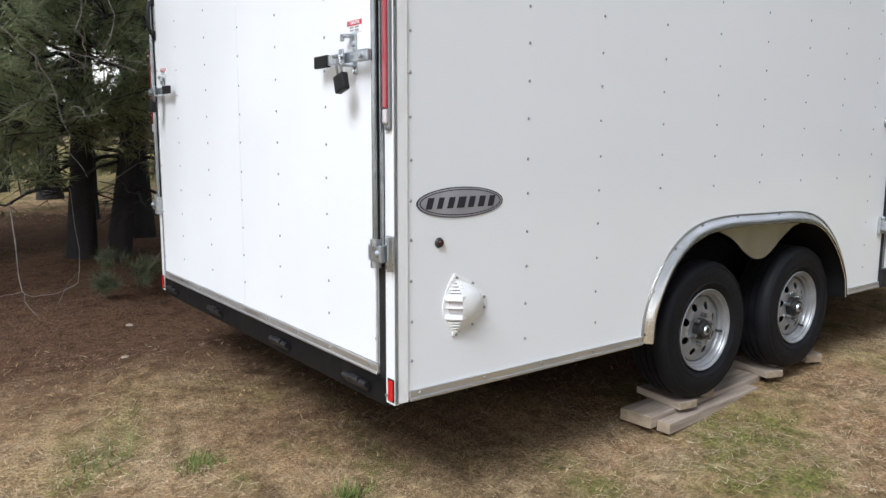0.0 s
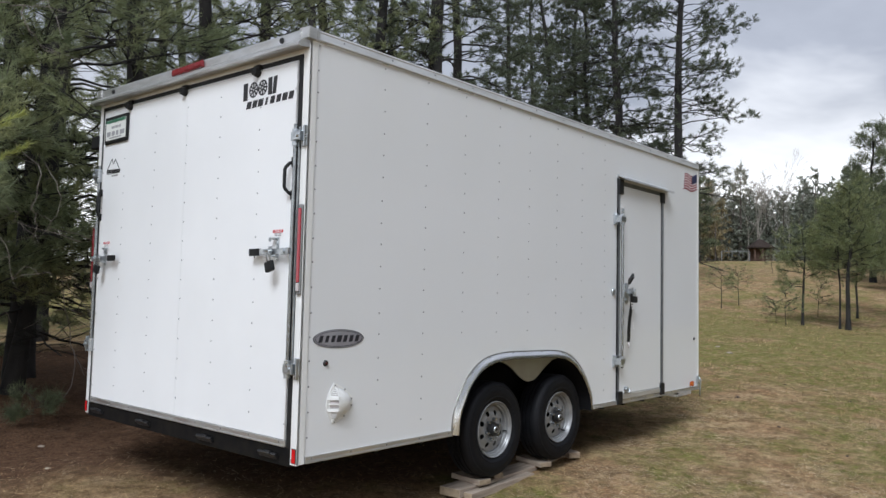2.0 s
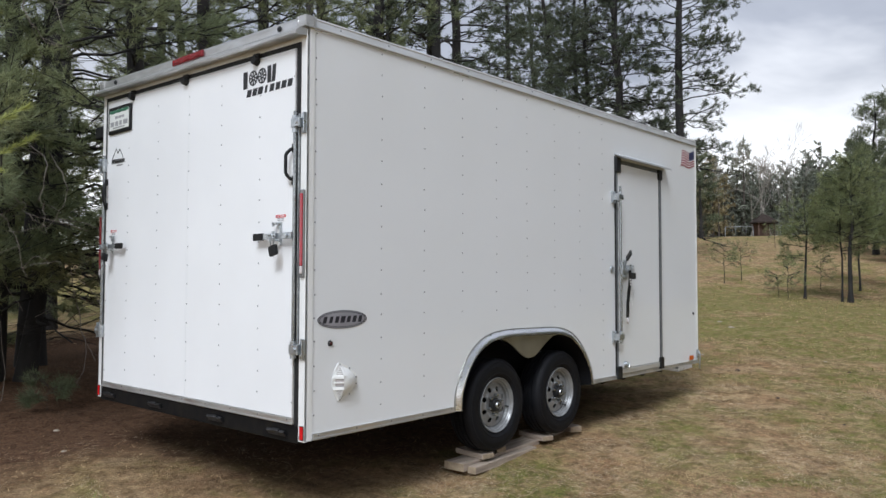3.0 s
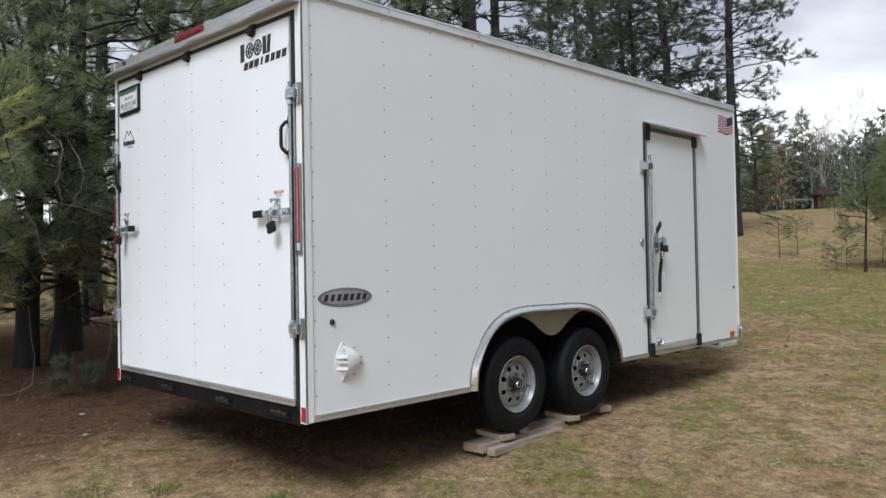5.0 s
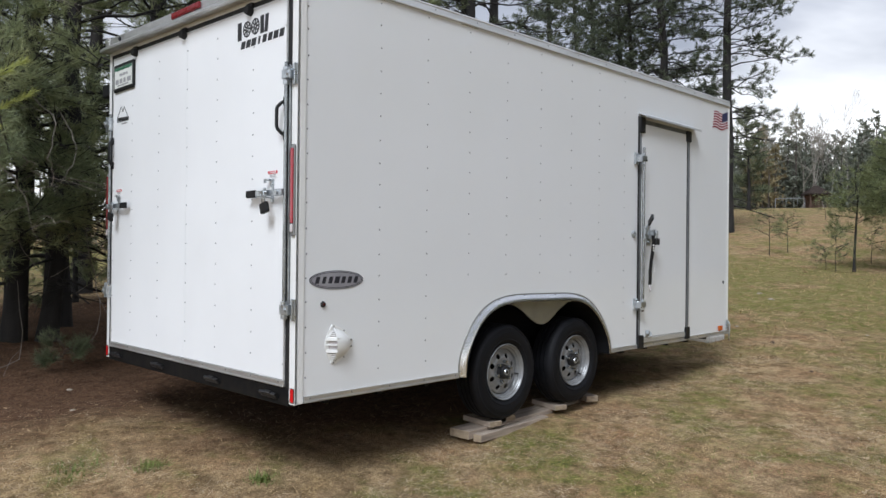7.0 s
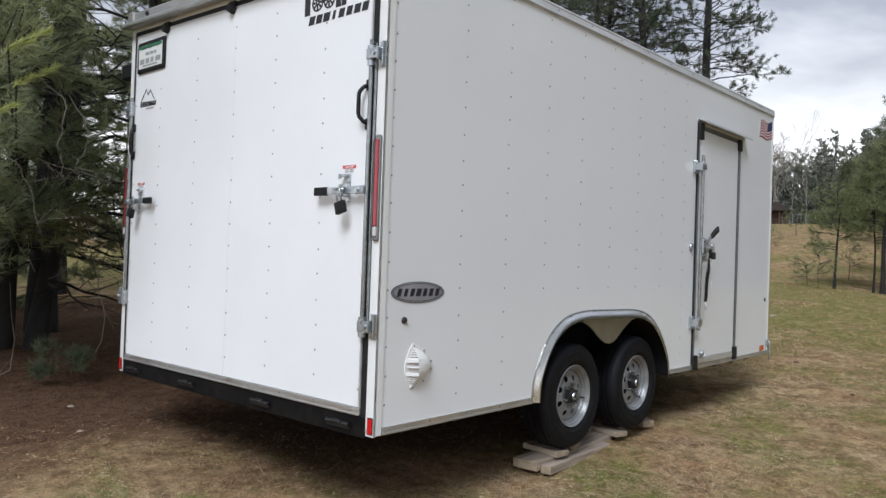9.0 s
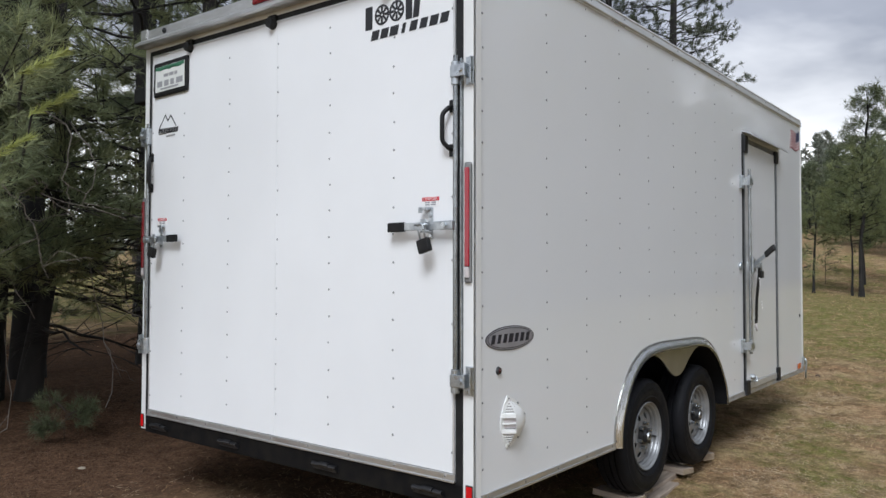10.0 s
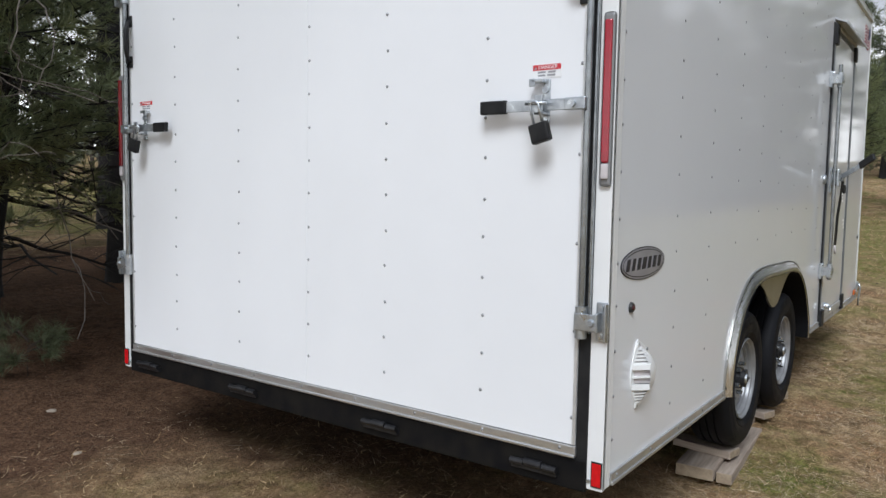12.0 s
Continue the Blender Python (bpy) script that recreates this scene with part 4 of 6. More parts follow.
for t in (-0.99, 0.99):
    part("vent_end", box(bmesh.new(), VX - 0.016, VX + 0.012, -0.008, -0.003, VZ + VH * t - 0.008, VZ + VH * t + 0.008, 0.002), M_VENT, vent)
bm = bmesh.new()
o2 = [(VX - 0.012, VZ - VH - 0.008), (VX + 0.02, VZ - VH - 0.010), (VX + 0.10, VZ - 0.070), (VX + VD + 0.012, VZ), (VX + 0.10, VZ + 0.070), (VX + 0.02, VZ + VH + 0.010), (VX - 0.012, VZ + VH + 0.008), (VX - 0.058, VZ)]
prism(bm, smooth_path(o2 + [o2[0]], 4)[:-1], "y", -0.0045, -0.0005)
for x, z in ((VX + 0.004, VZ + 0.107), (VX + 0.004, VZ - 0.107), (VX + 0.138, VZ + 0.02), (VX + 0.138, VZ - 0.02), (VX + 0.082, VZ + 0.079), (VX + 0.082, VZ - 0.079)):
    cyl(bm, (x, -0.004, z), (x, -0.008, z), 0.0055, seg=8, mat=1)
part("vent_flange", bm, [M_VENT, M_RIVET], vent)

# fender arches, skirts and wheel wells
for side, s in ((0.0, 1), (W_T, -1)):
    ps = [Vector((x, side, z)) for x, z in arch]
    ns = []
    for i, p in enumerate(ps):
        d = (ps[min(i + 1, len(ps) - 1)] - ps[max(i - 1, 0)]).normalized()
        ns.append(Vector((-d.z, 0, d.x)))
    outer = [(0.012, -0.001), (0.012, -0.008), (0.004, -0.012), (-0.006, -0.019), (-0.018, -0.027), (-0.030, -0.032), (-0.042, -0.032)]
    sec = [(u, v * s) for u, v in outer] + [(u - 0.003, (v + 0.004) * s) for u, v in outer[::-1]]
    fender = part("fender_arch", sweep(bmesh.new(), ps, ns, (0, 1, 0), sec), M_BRIGHT, trailer, "bright aluminium fender trim over both wheels")
    lining = [(-0.042, -0.030 * s), (-0.046, -0.028 * s), (-0.046, 0.036 * s), (-0.038, 0.036 * s), (-0.038, -0.036 * s)]
    part("arch_lining", sweep(bmesh.new(), ps, ns, (0, 1, 0), lining), M_WELL, fender)
    smooth(fender, 50)
    part("arch_gasket", sweep(bmesh.new(), ps, ns, (0, 1, 0), [(0.0125, -0.001 * s), (0.0125, -0.011 * s), (0.018, -0.009 * s), (0.019, -0.001 * s)]), M_SADDLE, fender)
    vv, ff = rivet_mesh([(p + n * 0.006 + Vector((0, -0.0125 * s, 0))) for p, n in list(zip(ps, ns))[2::6]], (0, -s, 0), 0.006)
    tagged(tri_object("arch_rivets", vv, M_HUB, fender, tris=ff), kind="stuff")
    a = [(0.50, 1.134), (0.39, 1.118), (0.28, 1.072), (0.19, 1.010), (0.105, 0.968)]
    c = [(0.03, 0.966), (0.10, 1.002), (0.19, 1.062), (0.30, 1.112), (0.44, 1.130)]
    outline = smooth_path([(ARCH_X - u, z) for u, z in a] + [(ARCH_X - 0.04, 0.957)] + [(ARCH_X + u, z) for u, z in c], 4)
    outline = outline + [(ARCH_X + 0.40, 1.150), (ARCH_X - 0.50, 1.150)]
    ys = sorted((side - s * 0.006, side + s * 0.004))
    part("fender_skirt", prism(bmesh.new(), outline, "y", ys[0], ys[1]), M_SADDLE, trailer, "plain aluminium skirt panel between the wheels")
    bm = bmesh.new()
    inner = [(p + n * -0.045) for p, n in zip(ps, ns)]
    r0 = [bm.verts.new((p.x, side + s * 0.03, max(p.z, Z0 - 0.1))) for p in inner]
    r1 = [bm.verts.new((p.x, side + s * 0.42, max(p.z, Z0 - 0.1))) for p in inner]
    for i in range(len(inner) - 1):
        bm.faces.new((r0[i], r0[i + 1], r1[i + 1], r1[i]))
    bm.faces.new(r1)
    part("wheel_well", bm, M_WELL, trailer, "dark wheel well lining")


def revolve(bm, prof, seg=48, mat=0, close=False):
    """A profile of (radius, y) turned round the y axis."""
    rings = [[bm.verts.new((r * math.cos(2 * math.pi * k / seg), y, r * math.sin(2 * math.pi * k / seg))) for k in range(seg)] for r, y in prof]
    pairs = list(zip(rings, rings[1:])) + ([(rings[-1], rings[0])] if close else [])
    for a, b in pairs:
        for k in range(seg):
            f = bm.faces.new((a[k], a[(k + 1) % seg], b[(k + 1) % seg], b[k]))
            f.material_index, f.smooth = mat, True
    return bm


def build_wheel():
    """One wheel with its axis along y and its outer face towards -y."""
    wheel = new("wheel")
    R = 0.358
    tread = [(R, -0.078), (R, -0.046), (R - 0.010, -0.044), (R - 0.010, -0.036), (R, -0.034), (R + 0.001, -0.005), (R - 0.010, -0.004), (R - 0.010, 0.004), (R + 0.001, 0.005),
             (R, 0.034), (R - 0.010, 0.036), (R - 0.010, 0.044), (R, 0.046), (R, 0.078)]
    prof = [(0.205, -0.078), (0.213, -0.092), (0.225, -0.099), (0.240, -0.110), (0.247, -0.1135), (0.251, -0.1105), (0.282, -0.117), (0.305, -0.1145), (0.325, -0.108), (0.330, -0.110), (0.346, -0.099)] + tread + \
           [(0.345, 0.094), (0.325, 0.102), (0.285, 0.110), (0.245, 0.104), (0.205, 0.085)]
    tyre = part("tyre", revolve(bmesh.new(), prof, 64, close=True), M_TYRE, wheel, "worn black trailer tyre")
    smooth(tyre, 35)
    bm = bmesh.new()
    for t0, n in ((200, 9), (330, 7), (80, 6)):
        for k in range(n):
            t = radians(t0 + 5.2 * k)
            m = Matrix.Rotation(-t, 4, "Y") @ Matrix.Translation((0.290, -0.1160, 0))
            r = bmesh.ops.create_cube(bm, size=1.0)
            bmesh.ops.transform(bm, verts=r["verts"], matrix=m @ Matrix.Diagonal((0.020, 0.002, 0.013, 1)))
    tagged(part("sidewall_marks", bm, M_TYRE, tyre), kind="stuff")
    rim_prof = [(0.203, -0.080), (0.209, -0.088), (0.213, -0.100), (0.209, -0.104), (0.203, -0.100), (0.199, -0.090), (0.192, -0.087), (0.188, -0.080), (0.187, -0.068), (0.179, -0.065), (0.176, -0.058), (0.175, -0.042),
                (0.170, -0.041), (0.166, -0.040), (0.164, 0.000), (0.172, 0.000), (0.182, -0.03), (0.196, -0.07)]
    rim = part("rim", revolve(bmesh.new(), rim_prof, 64, close=True), M_RIM, wheel, "silver painted steel rim with round holes")
    smooth(rim, 35)
    bm = bmesh.new()

    def loop(cx, cz, r, n):
        vs = [bm.verts.new((cx + r * math.cos(2 * math.pi * k / n), -0.012, cz + r * math.sin(2 * math.pi * k / n))) for k in range(n)]
        return [bm.edges.new((vs[k], vs[(k + 1) % n])) for k in range(n)]
    edges = loop(0, 0, 0.166, 48) + loop(0, 0, 0.045, 24)
    for k in range(8):
        t = 2 * math.pi * (k + 0.5) / 8
        edges += loop(0.124 * math.cos(t), 0.124 * math.sin(t), 0.0205, 14)
    bmesh.ops.triangle_fill(bm, use_beauty=True, use_dissolve=False, edges=edges)
    for vtx in bm.verts:
        r = math.hypot(vtx.co.x, vtx.co.z)
        vtx.co.y = -0.048 - 0.018 * math.exp(-((r - 0.095) / 0.035) ** 2)
    bmesh.ops.solidify(bm, geom=bm.faces[:], thickness=0.006)
    part("wheel_disc", bm, M_RIM, rim, "silver disc with eight round holes")
    bm = bmesh.new()
    cyl(bm, (0, 0.02, 0), (0, -0.085, 0), 0.062, 0.054, seg=24)
    cyl(bm, (0, -0.069, 0), (0, -0.106, 0), 0.043, 0.041, seg=24)
    cyl(bm, (0, -0.1055, 0), (0, -0.114, 0), 0.026, 0.022, seg=20, mat=1)
    cyl(bm, (0, -0.1135, 0), (0, -0.116, 0), 0.016, 0.012, seg=16)
    hub = part("hub", bm, [M_HUB, M_ZINC], wheel, "dark iron hub with a bright cap")
    for k in range(6):
        t = 2 * math.pi * k / 6 + 0.3
        bm = cyl(bmesh.new(), (0.076 * math.cos(t), -0.04, 0.076 * math.sin(t)), (0.076 * math.cos(t), -0.094, 0.076 * math.sin(t)), 0.0125, 0.010, seg=6)
        part("lug_nut", bm, M_ROD, hub)
    bm = tube(bmesh.new(), [(0.150, -0.03, -0.03), (0.165, -0.06, -0.032), (0.168, -0.085, -0.034)], 0.005)
    part("valve_stem", bm, M_RUBBER, rim)
    bm = revolve(bmesh.new(), [(0.02, 0.02), (0.15, 0.02), (0.15, 0.09), (0.02, 0.09)], 24)
    part("brake_drum", bm, M_BLACK, wheel)
    return wheel


AXLE_Z, AXLES, WHEEL_Y = 0.616, (1.925, 2.835), 0.140
wheel0 = build_wheel()
wheel0.parent = trailer
wheel0.location = (AXLES[0], WHEEL_Y, AXLE_Z)
spin = 0.0
for x, y, rz in ((AXLES[1], WHEEL_Y, 0), (AXLES[0], W_T - WHEEL_Y, 180), (AXLES[1], W_T - WHEEL_Y, 180)):
    spin += 37
    copy_thing(wheel0, pose(x, y, AXLE_Z, 0, spin if rz == 0 else 0, rz))
for x in AXLES:
    part("axle", cyl(bmesh.new(), (x, 0.25, AXLE_Z - 0.02), (x, W_T - 0.25, AXLE_Z - 0.02), 0.038, seg=16), M_BLACK, trailer)

# ---- side door with its frame, lock and strap ----
sd = part("side_door", box(bmesh.new(), 3.818, 4.712, -0.010, 0.035, 0.735, 2.735, 0.004), M_SIDE, trailer, "white side entry door, closed, with bar lock")
bm = bmesh.new()
box(bm, 3.760, 3.776, -0.012, 0.04, 0.675, 2.80, 0.003, 1)
box(bm, 3.778, 3.800, -0.016, 0.04, 0.675, 2.80, 0.004)
box(bm, 3.802, 3.816, -0.008, 0.04, 0.700, 2.76, 0.002, 1)
part("door_jamb", bm, [M_GREY, M_RUBBER], sd, "grey channel and black seal")
bm = bmesh.new()
box(bm, 4.716, 4.730, -0.008, 0.04, 0.700, 2.76, 0.002, 1)
box(bm, 4.732, 4.762, -0.018, 0.04, 0.690, 2.76, 0.004)
part("door_jamb", bm, [M_GREY, M_RUBBER], sd)
part("door_head", box(bmesh.new(), 3.80, 4.76, -0.008, 0.04, 2.738, 2.775, 0.003), M_GREY, sd)
bm = bmesh.new()
box(bm, 3.818, 4.712, -0.016, 0.035, 0.682, 0.732, 0.004)
part("threshold", bm, M_ALU, sd, "aluminium threshold strip")
for x0, x1, z0, z1 in ((3.758, 3.850, 2.645, 2.790), (4.690, 4.775, 2.660, 2.770), (3.758, 3.850, 0.640, 0.760), (4.690, 4.775, 0.660, 0.780)):
    part("corner_block", box(bmesh.new(), x0, x1, -0.030, 0.0, z0, z1, 0.006), M_RUBBER, sd, "black plastic frame corner")
bm = bmesh.new()
prism(bm, [(-0.001, 2.835), (-0.001, 2.795), (-0.006, 2.795), (-0.006, 2.818), (-0.080, 2.788), (-0.082, 2.776), (-0.087, 2.777), (-0.086, 2.796), (-0.006, 2.832)], "x", 3.765, 4.880)
part("rain_awning", bm, M_AWNING, trailer, "white rain awning over the side door")
bm = cyl(bmesh.new(), (3.770, -0.058, 0.985), (3.770, -0.058, 2.500), 0.0125, seg=16)
part("lock_rod", bm, M_ROD, sd, "dull grey lock rod", True)
part("rod_channel", box(bmesh.new(), 3.786, 3.794, -0.058, -0.046, 1.02, 2.47, 0.002), M_RUBBER, sd)
for z in (2.395, 1.050):
    bm = bmesh.new()
    box(bm, 3.690, 3.756, -0.018, -0.012, z - 0.055, z + 0.055, 0.003)
    box(bm, 3.690, 3.712, -0.020, -0.001, z - 0.055, z + 0.055, 0.003)
    box(bm, 3.700, 3.795, -0.082, -0.076, z - 0.026, z + 0.026, 0.003)
    box(bm, 3.702, 3.712, -0.080, -0.016, z - 0.032, z + 0.032, 0.002)
    cyl(bm, (3.770, -0.058, z - 0.05), (3.770, -0.058, z + 0.05), 0.018, seg=14)
    for dz in (-0.045, 0.045):
        cyl(bm, (3.732, -0.018, z + dz), (3.732, -0.026, z + dz), 0.009, seg=8)
    part("keeper", bm, M_ZINC, sd)
GRIP0, GRIP1 = Vector((3.54, -0.245, 1.790)), Vector((3.45, -0.33, 1.845))
part("lock_plate", box(bmesh.new(), 3.748, 3.796, -0.090, -0.074, 1.650, 1.770, 0.004), M_ZINC, sd)


def oriented_bar(a, b, w, h, bevel):
    d = b - a
    bm = box(bmesh.new(), -d.length / 2, d.length / 2, -w / 2, w / 2, -h / 2, h / 2, bevel)
    bmesh.ops.transform(bm, verts=bm.verts, matrix=Matrix.Translation((a + b) / 2) @ d.to_track_quat("X", "Z").to_matrix().to_4x4())
    return bm


part("lock_handle", oriented_bar(Vector((3.776, -0.082, 1.705)), GRIP0, 0.009, 0.036, 0.002), M_ZINC, sd, "galvanised lock handle, swung outwards")
part("grip", oriented_bar(GRIP0 - (GRIP1 - GRIP0) * 0.05, GRIP1, 0.020, 0.046, 0.005), M_RUBBER, sd, "black rubber grip")
bm = bmesh.new()
box(bm, 3.900, 3.965, -0.018, -0.0105, 1.600, 1.790, 0.003)
box(bm, 3.915, 3.950, -0.085, -0.016, 1.690, 1.700, 0.002)
box(bm, 3.915, 3.950, -0.085, -0.078, 1.690, 1.750, 0.002)
cyl(bm, (3.932, -0.016, 1.770), (3.932, -0.034, 1.770), 0.013, seg=12)
cyl(bm, (3.932, -0.016, 1.630), (3.932, -0.034, 1.630), 0.010, seg=12)
box(bm, 3.955, 3.985, -0.050, -0.016, 1.660, 1.740, 0.004)
part("hasp", bm, M_ZINC, sd)
padlock(3.965, -0.090, 1.735, 0, 90)
# recessed key lock beside the door, and the hold-back hook
bm = revolve(bmesh.new(), [(0.004, -0.016), (0.018, -0.016), (0.022, -0.020), (0.030, -0.016), (0.034, -0.001), (0.004, -0.001)], 24, close=True)
bmesh.ops.transform(bm, verts=bm.verts, matrix=Matrix.Translation((3.690, 0, 1.700)))
part("hold_back", bm, M_ZINC, trailer, "round steel door hold-back")
bm = bmesh.new()
cyl(bm, (3.925, -0.012, 0.775), (3.925, -0.045, 0.775), 0.026, 0.020, seg=18)
box(bm, 3.900, 3.950, -0.022, -0.0105, 0.735, 0.800, 0.006)
tube(bm, [(3.935, -0.03, 0.795), (3.945, -0.05, 0.775), (3.940, -0.055, 0.750), (3.925, -0.045, 0.735)], 0.007)
part("door_catch", bm, M_ZINC, sd, "steel door catch")
# hanging strap
strap = thing("strap", (3.885, -0.055, 1.66), "black webbing strap with pale print hanging beside the side door", "strap")
bm = bmesh.new()
pts = [(0.0, -0.034, 0.03), (0.012, -0.03, -0.03), (0.018, -0.02, -0.12), (0.006, -0.012, -0.22), (-0.008, -0.012, -0.30), (-0.004, -0.010, -0.38), (-0.010, -0.008, -0.43)]
for (a, b, c), (d, e, f2) in zip(pts, pts[1:]):
    w0, w1 = 0.020, 0.020
    vs = [bm.verts.new(q) for q in ((a - w0, b, c), (a + w0, b - 0.01, c), (d + w1, e - 0.01, f2), (d - w1, e, f2))]
    bm.faces.new(vs)
bmesh.ops.remove_doubles(bm, verts=bm.verts, dist=0.001)
bmesh.ops.solidify(bm, geom=bm.faces[:], thickness=0.003)
part("webbing", bm, M_RUBBER, strap)
bm = bmesh.new()
for z in (-0.06, -0.085, -0.11, -0.25, -0.275, -0.30):
    box(bm, -0.006, 0.012, -0.043 + (-0.06 - z) * -0.08, -0.040 + (-0.06 - z) * -0.08, z - 0.008, z + 0.008)
tagged(part("strap_print", bm, M_LABELWHITE, strap), kind="stuff")
bm = bmesh.new()
tube(bm, [(-0.01, -0.012, -0.43), (-0.014, -0.014, -0.46), (-0.004, -0.018, -0.49), (0.008, -0.016, -0.47), (0.004, -0.012, -0.44)], 0.006)
part("strap_hook", bm, M_CLEAR, strap, "pale hook at the strap's end")

# small fittings near the front
bm = box(bmesh.new(), 5.46, 5.56, -0.022, -0.011, 0.690, 0.742, 0.005)
part("amber_marker", bm, M_AMBER, trailer, "amber side marker lamp")
part("side_dot", cyl(bmesh.new(), (5.60, -0.0005, 1.215), (5.60, -0.008, 1.215), 0.016, seg=14), M_HUB, trailer)
bm = bmesh.new()
box(bm, 5.655, 5.705, -0.024, -0.011, 0.700, 0.800, 0.005)
tube(bm, [(5.685, -0.028, 0.780), (5.695, -0.040, 0.740), (5.70, -0.032, 0.650), (5.70, -0.030, 0.575)], 0.009)
part("tie_hook", bm, M_ZINC, trailer, "steel tie-down hook")

# flag decal near the front top corner
FX0, FX1, FZ0, FZ1 = 5.340, 5.685, 2.905, 3.088
bm = bmesh.new()
nx = 12


def flag_z(u, v):
    return FZ0 + (FZ1 - FZ0) * v - 0.030 * (1 - u) + 0.014 * math.sin(u * 7.0 + 0.6)


def flag_x(u, v):
    return FX0 + (FX1 - FX0) * u + 0.03 * (v - 1) * (1 - u)


for r in range(13):
    for i in range(nx):
        u0, u1, v0, v1 = i / nx, (i + 1) / nx, r / 13, (r + 1) / 13
        canton = r >= 6 and u0 >= 0.57
        pts = [(flag_x(u, v), flag_z(u, v)) for u, v in ((u0, v0), (u1, v0), (u1, v1), (u0, v1))]
        prism(bm, pts, "y", -0.0022, -0.0006, 2 if canton else (0 if r % 2 == 0 else 1))
        if not canton and r % 2 == 1:
            mid = [(a, b - 0.006) if k < 2 else (a, b - 0.012) for k, (a, b) in enumerate(pts)]
            prism(bm, [mid[0], mid[1], (mid[1][0], mid[1][1] + 0.010), (mid[0][0], mid[0][1] + 0.010)], "y", -0.0030, -0.0022, 0)
part("flag_decal", bm, [M_FLAGRED, M_LABELWHITE, M_FLAGBLUE], trailer, "waving red, white and blue flag decal")

# ---- lumber under the wheels ----


def board(x0, y0, x1, y1, w, z0, z1, turn_label="weathered grey-brown board under the trailer wheels"):
    """A board from end to end at its centre line, w wide, lying from z0 to z1."""
    a, b = Vector((x0, y0, 0)), Vector((x1, y1, 0))
    d = b - a
    ob = thing("board", ((x0 + x1) / 2, (y0 + y1) / 2, z0), turn_label, "board", "boards under the wheels")
    ob.rotation_euler = (0, 0, math.atan2(d.y, d.x))
    h = d.length / 2
    bm = box(bmesh.new(), -h, h, -w / 2, w / 2, 0, z1 - z0, 0.004)
    for f in bm.faces:
        if abs(f.normal.x) > 0.9:
            f.material_index = 1
    part("plank", bm, [M_LUMBER, M_LUMBER_END], ob)
    return ob


zb = gz(2.2, 0.15)
board(1.56, 0.175, 2.66, 0.235, 0.185, zb - 0.015, zb + 0.046)
board(1.61, 0.042, 2.50, 0.102, 0.075, zb - 0.03, zb + 0.024)
board(1.82, 0.045, 1.87, 0.36, 0.12, zb + 0.0465, 0.257)
board(2.06, 0.10, 2.20, 0.34, 0.08, zb + 0.0465, 0.262, "split firewood wedge chocking a trailer wheel")
board(2.67, 0.06, 2.77, 0.38, 0.12, zb + 0.0465, 0.257)
board(3.18, 0.09, 3.32, 0.42, 0.12, zb + 0.041, 0.262)
board(2.70, 0.30, 3.36, 0.30, 0.14, zb - 0.01, zb + 0.04)
pad = thing("jack_block", (7.40, 1.07, gz(7.4, 1.07)), "pale flat block on the grass by the trailer's front", "block")
part("slab", box(bmesh.new(), -0.24, 0.24, -0.20, 0.20, -0.02, 0.07, 0.02), M_PALEBLOCK, pad)

# ---- pines ----
def tuft_template(n, rs, length, width, spread=1.0):
    """A brush of n needles along +z: triangles (n, 3, 3)."""
    az, el = rs.uniform(0, 2 * np.pi, n), rs.uniform(0.12, 1.75, n) * spread
    d = np.stack([np.cos(az) * np.sin(el), np.sin(az) * np.sin(el), np.cos(el)], -1)
    root = np.stack([0 * az, 0 * az, rs.uniform(-0.45, 0.25, n) * length], -1)
    side = np.cross(d, rs.normal(size=(n, 3)))
    side /= np.linalg.norm(side, axis=1, keepdims=True)
    ln = length * rs.uniform(0.7, 1.1, (n, 1))
    return np.stack([root + side * width / 2, root - side * width / 2, root + d * ln], 1)


def place_tufts(pos, way, scale, templates, rs):
    """Sets tufts at places, each along its way."""
    out = []
    kind = rs.randint(0, len(templates), len(pos))
    way = way / np.linalg.norm(way, axis=1, keepdims=True)
    a = np.cross(way, np.where(np.abs(way[:, 2:3]) < 0.9, [[0, 0, 1.0]], [[1.0, 0, 0]]))
    a /= np.linalg.norm(a, axis=1, keepdims=True)
    b = np.cross(way, a)
    t = rs.uniform(0, 2 * np.pi, (len(pos), 1))
    u, v = np.cos(t) * a + np.sin(t) * b, -np.sin(t) * a + np.cos(t) * b
    for k, tpl in enumerate(templates):
        m = kind == k
        if not m.any():
            continue
        r = np.stack([u[m], v[m], way[m]], 1) * scale[m][:, None, None]
        out.append((np.einsum("nij,kli->nklj", r, tpl.reshape(-1, 3, 3)) + pos[m][:, None, None, :]).reshape(-1, 3))
    return np.concatenate(out)


